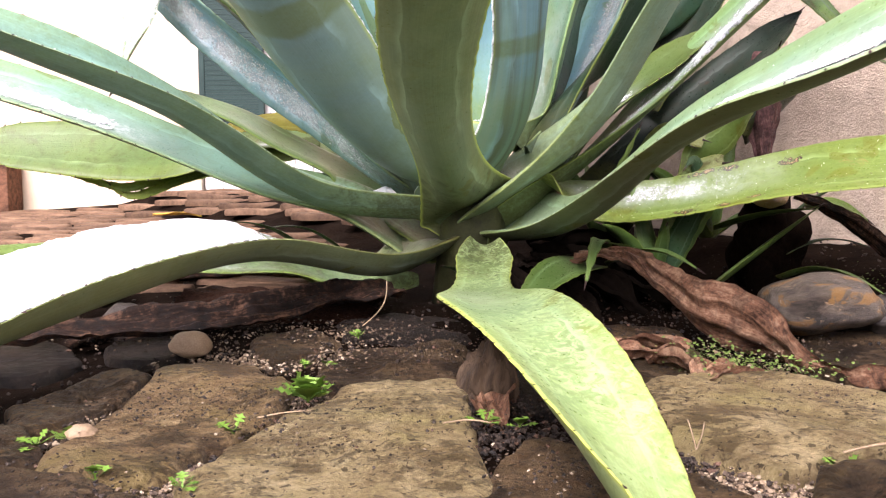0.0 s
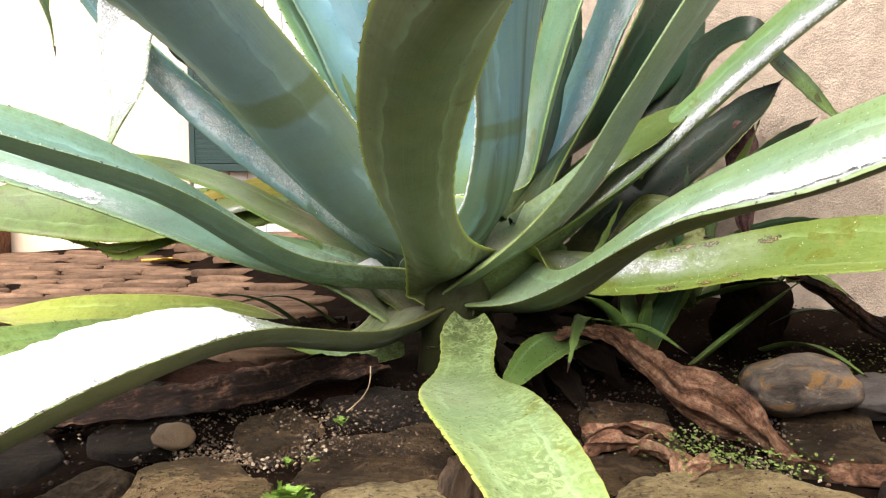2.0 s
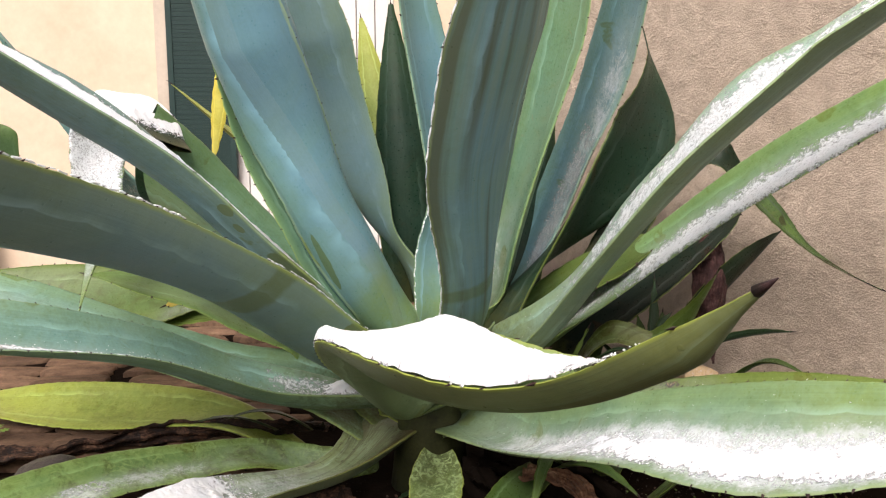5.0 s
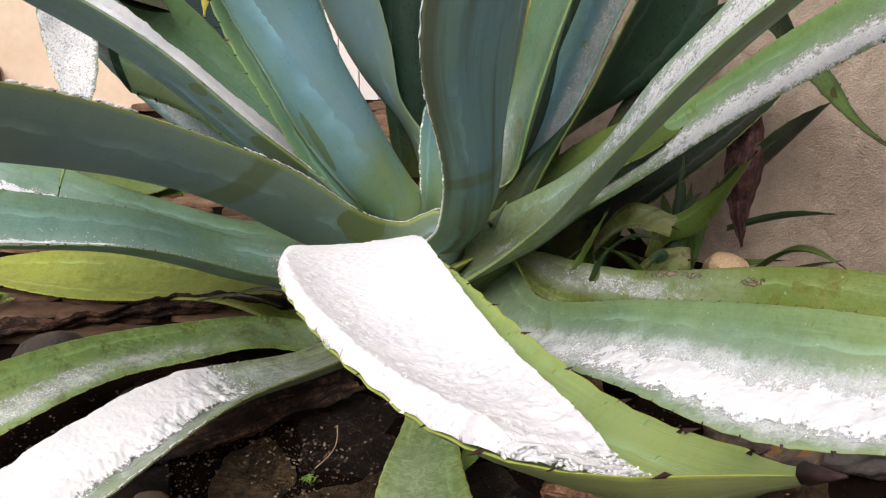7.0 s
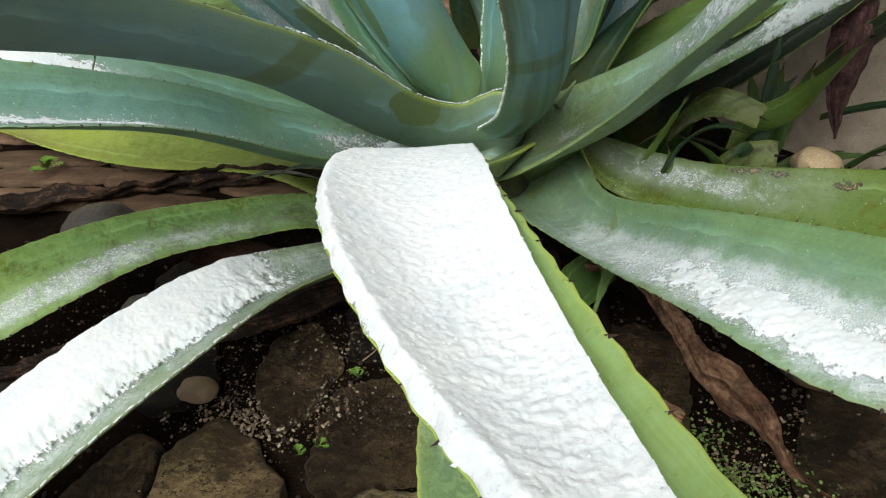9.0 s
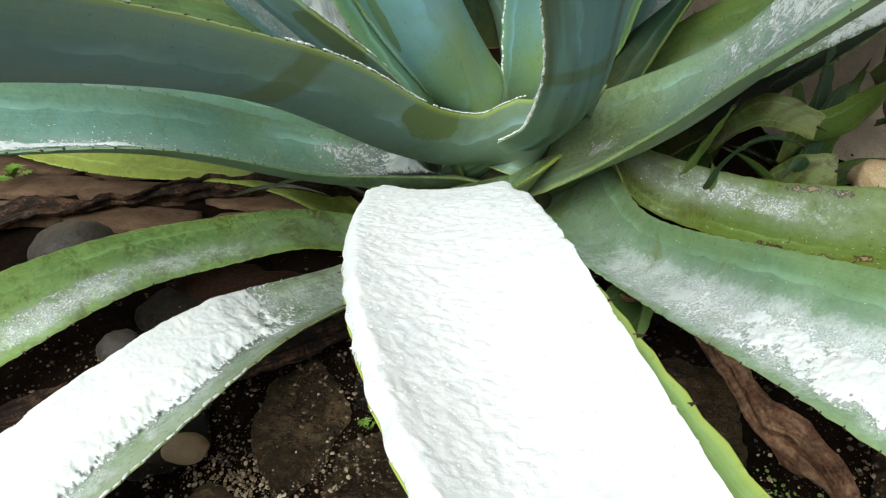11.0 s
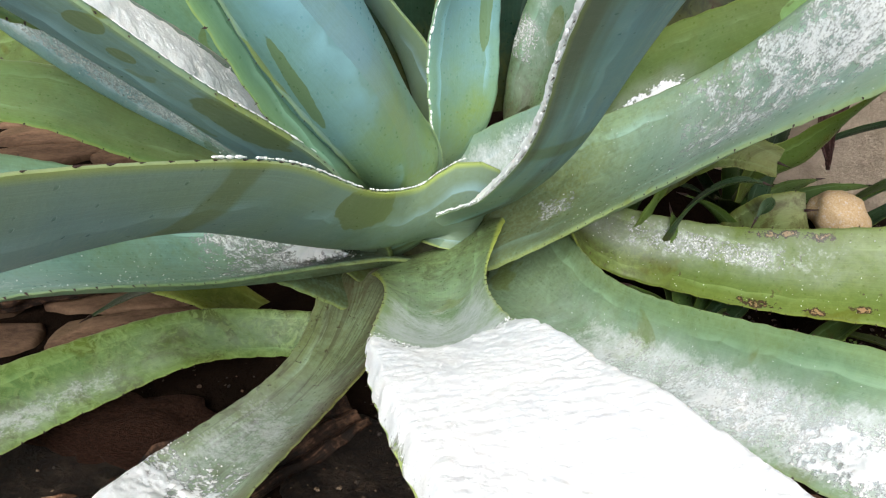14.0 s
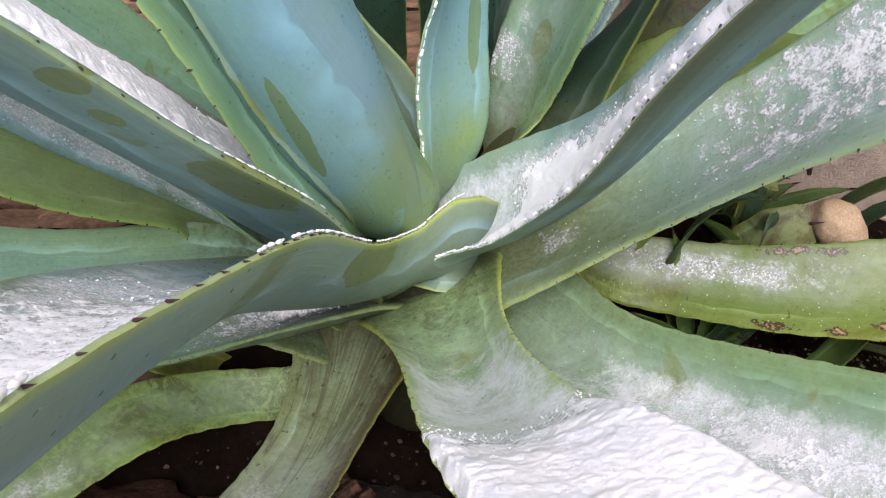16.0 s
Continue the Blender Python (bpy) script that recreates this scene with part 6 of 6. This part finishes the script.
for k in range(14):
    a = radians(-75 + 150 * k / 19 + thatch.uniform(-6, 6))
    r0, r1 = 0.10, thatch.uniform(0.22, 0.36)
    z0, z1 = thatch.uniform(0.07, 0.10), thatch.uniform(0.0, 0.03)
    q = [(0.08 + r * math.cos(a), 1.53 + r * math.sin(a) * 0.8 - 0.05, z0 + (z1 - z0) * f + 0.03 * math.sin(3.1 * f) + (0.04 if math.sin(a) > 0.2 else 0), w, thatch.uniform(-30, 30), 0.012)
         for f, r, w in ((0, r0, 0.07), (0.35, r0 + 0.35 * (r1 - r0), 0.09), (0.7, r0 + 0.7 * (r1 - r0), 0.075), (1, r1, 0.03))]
    dry_leaf(Leaf(q, reach=0.03, thick=0.03), "added near-black leaf under the plant, coloured for shade", shadow_mat, 0.014, 40.0 + k)


# ---- pups and weeds ----
def blade(root, base, tip, sag, width, colours, roll=0.0, teeth=0.003):
    b, t = Vector(base), Vector(tip)
    mid = [b.lerp(t, f) + Vector((0, 0, sag * math.sin(math.pi * f))) for f in (0, 0.25, 0.5, 0.75, 1.0)]
    wid = (0.8, 1.0, 0.95, 0.62, 0.08)
    rows = [(*p, width * w, roll, 0.18 * width * w) for p, w in zip(mid, wid)]
    steep = abs((t - b).normalized().z) > 0.8
    build_leaf(Leaf(rows, steep, reach=0.0, thick=0.1), colours, nu=34, nv=9, teeth=teeth, gap=0.014, root=root)


# all but the bright skin are dimmed to hold the pups' shade
pup_green = leaf_material("pup_green_skin", (0.02, 0.03, 0.01), (0.05, 0.10, 0.026), (0.11, 0.18, 0.04))
pup_bright = leaf_material("pup_bright_skin", (0.04, 0.06, 0.015), (0.095, 0.16, 0.036), (0.15, 0.23, 0.05))
# nearly black: a green blade with its shade put into the colour
pup_shaded = leaf_material("pup_shaded_skin", (0.006, 0.012, 0.005), (0.01, 0.022, 0.01), (0.012, 0.026, 0.012))
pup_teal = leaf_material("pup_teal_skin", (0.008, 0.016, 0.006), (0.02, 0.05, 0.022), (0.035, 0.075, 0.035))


def pup(x, y, z, reachy, blades, seed, label):
    root = tagged(new("agave_pup"), label, "agave", "pups round the agave")
    rng = random.Random(seed)
    root.location = (0, 0, 0)
    for i in range(blades):
        a = 2 * math.pi * (i + rng.uniform(-0.3, 0.3)) / blades
        e = radians(rng.uniform(15, 70))
        r = reachy * rng.uniform(0.6, 1.0)
        tip = (x + r * math.cos(a) * math.cos(e), y + r * math.sin(a) * math.cos(e) * 0.7, z + r * math.sin(e))
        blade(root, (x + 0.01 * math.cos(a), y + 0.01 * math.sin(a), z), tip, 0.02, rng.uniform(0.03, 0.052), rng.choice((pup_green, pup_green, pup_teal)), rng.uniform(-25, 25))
    return root


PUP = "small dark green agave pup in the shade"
main = tagged(new("agave_pup"), "bright green agave pup with broad toothed blades", "agave", "pups round the agave")
build_leaf(Leaf([(0.46, 1.487, 0.241, 0.056, 57, 0.01), (0.486, 1.493, 0.286, 0.057, 66, 0.014), (0.525, 1.482, 0.309, 0.065, 67, 0.011), (0.555, 1.469, 0.348, 0.068, 47, 0.013), (0.579, 1.445, 0.394, 0.063, 3, 0.013), (0.59, 1.406, 0.441, 0.055, -30, 0.012), (0.583, 1.353, 0.471, 0.058, -96, 0.012)], reach=0.0, taper=0.75), pup_bright, nu=50, nv=11, teeth=0.004, gap=0.016, root=main)
build_leaf(Leaf([(0.352, 1.45, 0.20, 0.016, 20, 0.004), (0.358, 1.444, 0.245, 0.018, 20, 0.005), (0.385, 1.435, 0.287, 0.018, 10, 0.005), (0.421, 1.424, 0.307, 0.017, 0, 0.005), (0.455, 1.42, 0.30, 0.008, 0, 0.002)], reach=0.0), pup_teal, nu=40, nv=9, teeth=0.002, gap=0.012, root=main)
for b0, t0, sag, w, m, r in [((0.31, 1.475, 0.20), (0.372, 1.47, 0.335), 0.0, 0.013, pup_bright, 0), ((0.50, 1.47, 0.14), (0.681, 1.41, 0.185), 0.01, 0.032, pup_green, 20),
                             ((0.50, 1.50, 0.16), (0.56, 1.55, 0.345), 0.05, 0.03, pup_teal, 10), ((0.52, 1.52, 0.18), (0.54, 1.6, 0.41), 0.0, 0.03, pup_teal, 0),
                             ((0.50, 1.45, 0.14), (0.44, 1.40, 0.26), 0.06, 0.028, pup_teal, 0), ((0.50, 1.46, 0.13), (0.37, 1.46, 0.27), 0.03, 0.05, pup_green, -20)]:
    blade(main, b0, t0, sag, w, m, r)
pale_pup = leaf_material("pale_pup_skin", (0.05, 0.08, 0.02), (0.10, 0.14, 0.045), (0.24, 0.26, 0.12), stained=0.9)
dying = tagged(new("agave_pup"), "dying pup with pale mottled cut blades", "agave", "pups round the agave")
build_leaf(Leaf([(0.36, 1.52, 0.25, 0.04, -40, 0.01), (0.40, 1.485, 0.315, 0.05, -45, 0.012), (0.44, 1.465, 0.328, 0.05, -50, 0.012), (0.49, 1.45, 0.312, 0.04, -50, 0.01)], reach=0.0), pale_pup, nu=34, nv=9, teeth=0.002, gap=0.014, root=dying)
build_leaf(Leaf([(0.42, 1.44, 0.20, 0.04, -40, 0.008), (0.46, 1.42, 0.25, 0.055, -45, 0.01), (0.51, 1.40, 0.268, 0.05, -45, 0.01)], reach=0.0), pale_pup, nu=34, nv=9, teeth=0.002, gap=0.014, root=dying)
other = tagged(new("agave_pup"), "agave pup with narrow pointed blades by the stucco wall", "agave", "pups round the agave")
for b0, t0, sag, w, m, r in [((0.64, 1.60, 0.262), (0.842, 1.60, 0.293), 0.012, 0.03, pup_teal, 50), ((0.64, 1.56, 0.12), (0.78, 1.41, 0.255), 0.07, 0.05, pup_green, 0), ((0.62, 1.61, 0.33), (0.818, 1.63, 0.507), 0.012, 0.085, pup_shaded, 55),
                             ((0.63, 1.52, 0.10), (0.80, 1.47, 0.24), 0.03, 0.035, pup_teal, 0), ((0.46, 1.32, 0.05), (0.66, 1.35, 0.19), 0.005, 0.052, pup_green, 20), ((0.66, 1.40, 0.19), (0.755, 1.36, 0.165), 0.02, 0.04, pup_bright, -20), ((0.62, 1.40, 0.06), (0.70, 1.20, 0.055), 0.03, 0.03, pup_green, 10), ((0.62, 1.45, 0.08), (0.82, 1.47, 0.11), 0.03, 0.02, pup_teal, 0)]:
    blade(other, b0, t0, sag, w, m, r)
front = tagged(new("agave_pup"), "bright green pup blades under the big leaves", "agave", "pups round the agave")
for b0, t0, sag, w, m, r in [((0.27, 1.37, 0.09), (0.10, 1.07, 0.05), 0.025, 0.072, pup_green, 15), ((0.30, 1.38, 0.10), (0.225, 1.20, 0.075), 0.05, 0.026, pup_green, 10), ((0.3, 1.38, 0.09), (0.42, 1.25, 0.09), 0.03, 0.035, pup_green, 0),
                             ((0.05, 1.36, 0.05), (0.0, 1.22, 0.10), 0.01, 0.018, pup_teal, 0), ((-0.28, 1.62, 0.08), (-0.40, 1.45, 0.16), 0.02, 0.024, pup_teal, 0), ((-0.2, 1.62, 0.08), (-0.36, 1.52, 0.14), 0.03, 0.024, pup_teal, 0)]:
    blade(front, b0, t0, sag, w, m, r)
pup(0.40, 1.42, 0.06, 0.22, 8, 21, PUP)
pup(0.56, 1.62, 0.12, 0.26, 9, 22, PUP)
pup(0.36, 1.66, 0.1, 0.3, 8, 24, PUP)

weed_mat = plain_material("weed_leaf", (0.08, 0.17, 0.022), (0.20, 0.34, 0.05), 40, 0.5, 0.3, 0.001)


def weed(x, y, size, count, seed, label="small bright green weed seedling in the grit"):
    """A little rosette of lobed leaves on thin stalks."""
    rng = random.Random(seed)
    z = float(ground_z(np.array(x), np.array(y))) + 0.024
    root = tagged(new("weed"), label, "weed", "weeds in the joints")
    root.location = (x, y, z)
    for i in range(count):
        a, e = 2 * math.pi * i / count + rng.uniform(-0.4, 0.4), radians(rng.uniform(20, 75))
        r = size * rng.uniform(0.6, 1.0)
        bm = bmesh.new()
        out, side = Vector((math.cos(a) * math.cos(e), math.sin(a) * math.cos(e), math.sin(e))), Vector((-math.sin(a), math.cos(a), 0))
        prev = None
        for k in range(11):
            f = k / 10
            w = r * (0.03 if f < 0.35 else 0.21 * math.sin(math.pi * (f - 0.32) / 0.72) * (1 + 0.7 * math.cos(k * 3.14))) + r * 0.008
            c = out * r * f + Vector((0, 0, -r * 0.25 * f * f))
            row = [bm.verts.new(c - side * w), bm.verts.new(c + Vector((0, 0, -w * 0.25))), bm.verts.new(c + side * w)]
            if prev:
                bm.faces.new((prev[0], prev[1], row[1], row[0]))
                bm.faces.new((prev[1], prev[2], row[2], row[1]))
            prev = row
        part("leaf", bm, weed_mat, root)


weed(-0.147, 0.822, 0.052, 24, 1, "bright green lobed weed growing in a joint")
weed(-0.20, 0.715, 0.03, 5, 2)
weed(-0.175, 0.955, 0.024, 5, 3)
weed(-0.150, 0.97, 0.022, 4, 4)
weed(-0.124, 1.11, 0.022, 4, 5)
weed(0.042, 0.745, 0.028, 6, 6)
weed(0.075, 0.735, 0.024, 6, 7)
weed(-0.96, 1.73, 0.06, 9, 8)
weed(-0.35, 0.70, 0.026, 7, 9)
weed(-0.37, 0.68, 0.024, 6, 10)
weed(-0.28, 0.60, 0.022, 6, 11)
weed(-0.205, 0.585, 0.02, 6, 12)
weed(0.84, 1.34, 0.06, 8, 13)
weed(0.33, 0.62, 0.03, 4, 14)

# a woody stub of an old leaf base
bm = bmesh.new()
bmesh.ops.create_icosphere(bm, subdivisions=5, radius=1)
for v in bm.verts:
    d = v.co.copy()
    groove = noise.fractal(Vector((d.x * 3.2, d.y * 3.2, d.z * 0.5)), 0.8, 2.0, 4)
    v.co = Vector((d.x * 0.030 * (1.15 - 0.35 * d.z), d.y * 0.022, d.z * 0.040)) * (1 + 0.28 * groove)
stub = part("wood_stub", bm, plain_material("rotten_wood", (0.012, 0.008, 0.005), (0.13, 0.085, 0.05), 45, 0.8, 1.0, 0.004, (1, 1, 0.15), 0.3))
stub.matrix_world = pose(0.052, 0.87, 0.008, -8, 14, 20)
tagged(stub, "rotten brown woody stub between two slabs", "wood")

rng = random.Random(8)
verts, faces = [], []
for _ in range(900):
    cx, cy, sp = rng.choice([(0.40, 0.95, 0.05), (0.37, 0.97, 0.04), (0.44, 0.94, 0.04), (0.36, 1.03, 0.03), (0.62, 1.36, 0.08), (0.74, 1.34, 0.06)])
    x, y, s = cx + rng.gauss(0, sp), cy + rng.gauss(0, sp * 0.5), rng.uniform(0.0011, 0.0028)
    z = float(ground_z(np.array(x), np.array(y))) + 0.02 + rng.random() * 0.02
    t = Euler((rng.uniform(-0.6, 0.6), rng.uniform(-0.6, 0.6), 0)).to_matrix()
    k = len(verts)
    for j in range(6):
        q = t @ Vector((s * math.cos(j * 1.047), s * math.sin(j * 1.047), 0))
        verts.append((x + q.x, y + q.y, z + q.z))
    faces.append(tuple(range(k, k + 6)))
me = bpy.data.meshes.new("clover")
me.from_pydata(verts, [], faces)
clover_mat = plain_material("clover_leaf", (0.06, 0.11, 0.02), (0.18, 0.25, 0.06), 60, 0.6)
tagged(part("clover", me, clover_mat), "creeping green clover between slab and dead leaf", "clover", kind="stuff")

# twigs and stalks
twig_mat = plain_material("dry_twig", (0.14, 0.09, 0.05), (0.42, 0.32, 0.2), 30, 0.8)


def twig(points, thick, label):
    cu = bpy.data.curves.new("twig", "CURVE")
    cu.dimensions, cu.bevel_depth, cu.bevel_resolution = "3D", thick, 2
    sp = cu.splines.new("POLY")
    pts = spline(points, 14)
    sp.points.add(len(pts) - 1)
    for q, p in zip(sp.points, pts):
        q.co = (*p, 1)
    cu.materials.append(twig_mat)
    tagged(new("twig", cu), label, "twig")


STALK = "thin dry stalk lying on the stones"
twig([(0.33, 0.615, 0.012), (0.37, 0.62, 0.018), (0.44, 0.635, 0.016)], 0.0012, STALK)
twig([(0.222, 0.655, 0.0), (0.220, 0.66, 0.012), (0.217, 0.665, 0.024)], 0.0007, STALK)
twig([(0.222, 0.655, 0.0), (0.228, 0.66, 0.010), (0.232, 0.665, 0.021)], 0.0007, STALK)
twig([(-0.185, 0.745, 0.0), (-0.16, 0.75, 0.004), (-0.13, 0.765, 0.002)], 0.0008, STALK)
twig([(0.0, 0.705, 0.008), (0.025, 0.708, 0.010), (0.045, 0.705, 0.008)], 0.0008, STALK)
twig([(-0.12, 1.13, 0.02), (-0.09, 1.14, 0.05), (-0.085, 1.15, 0.085)], 0.001, STALK)

# leaves of a plant behind, in front of the shutter
behind = tagged(new("agave_pup"), "yellow-green pointed leaves of a plant behind the agave", "agave", "pups round the agave")
lime_pup = leaf_material("lime_pup_skin", (0.2, 0.25, 0.06), (0.32, 0.40, 0.11), (0.34, 0.38, 0.08))
yellow_pup = leaf_material("yellow_pup_skin", (0.4, 0.38, 0.08), (0.48, 0.44, 0.08), (0.5, 0.46, 0.1))
blade(behind, (-0.25, 1.98, 0.58), (-0.56, 1.9, 0.846), 0.0, 0.075, lime_pup, 10)
blade(behind, (-0.43, 1.9, 0.90), (-0.461, 1.88, 0.66), 0.0, 0.04, yellow_pup, 0)
blade(behind, (0.0, 1.72, 0.45), (-0.09, 1.78, 0.98), 0.0, 0.10, lime_pup, 0)
blade(behind, (0.2, 1.75, 0.3), (0.235, 1.75, 0.86), 0.0, 0.10, leaf_material("rusty_skin", (0.10, 0.14, 0.04), (0.17, 0.20, 0.05), (0.30, 0.22, 0.05), (), 1.0), 0)
# back blades in the same shade-darkened green
blade(behind, (0.02, 1.68, 0.35), (-0.02, 1.72, 1.0), 0.0, 0.12, leaf_material("shade_skin", *SHADED_GREEN), 0)
blade(behind, (0.16, 1.72, 0.3), (0.18, 1.8, 1.05), 0.0, 0.13, leaf_material("shade_skin_b", *SHADED_GREEN), 0)
blade(behind, (0.24, 1.7, 0.3), (0.34, 1.85, 1.0), 0.0, 0.13, leaf_material("shade_skin_c", *SHADED_GREEN), 0)
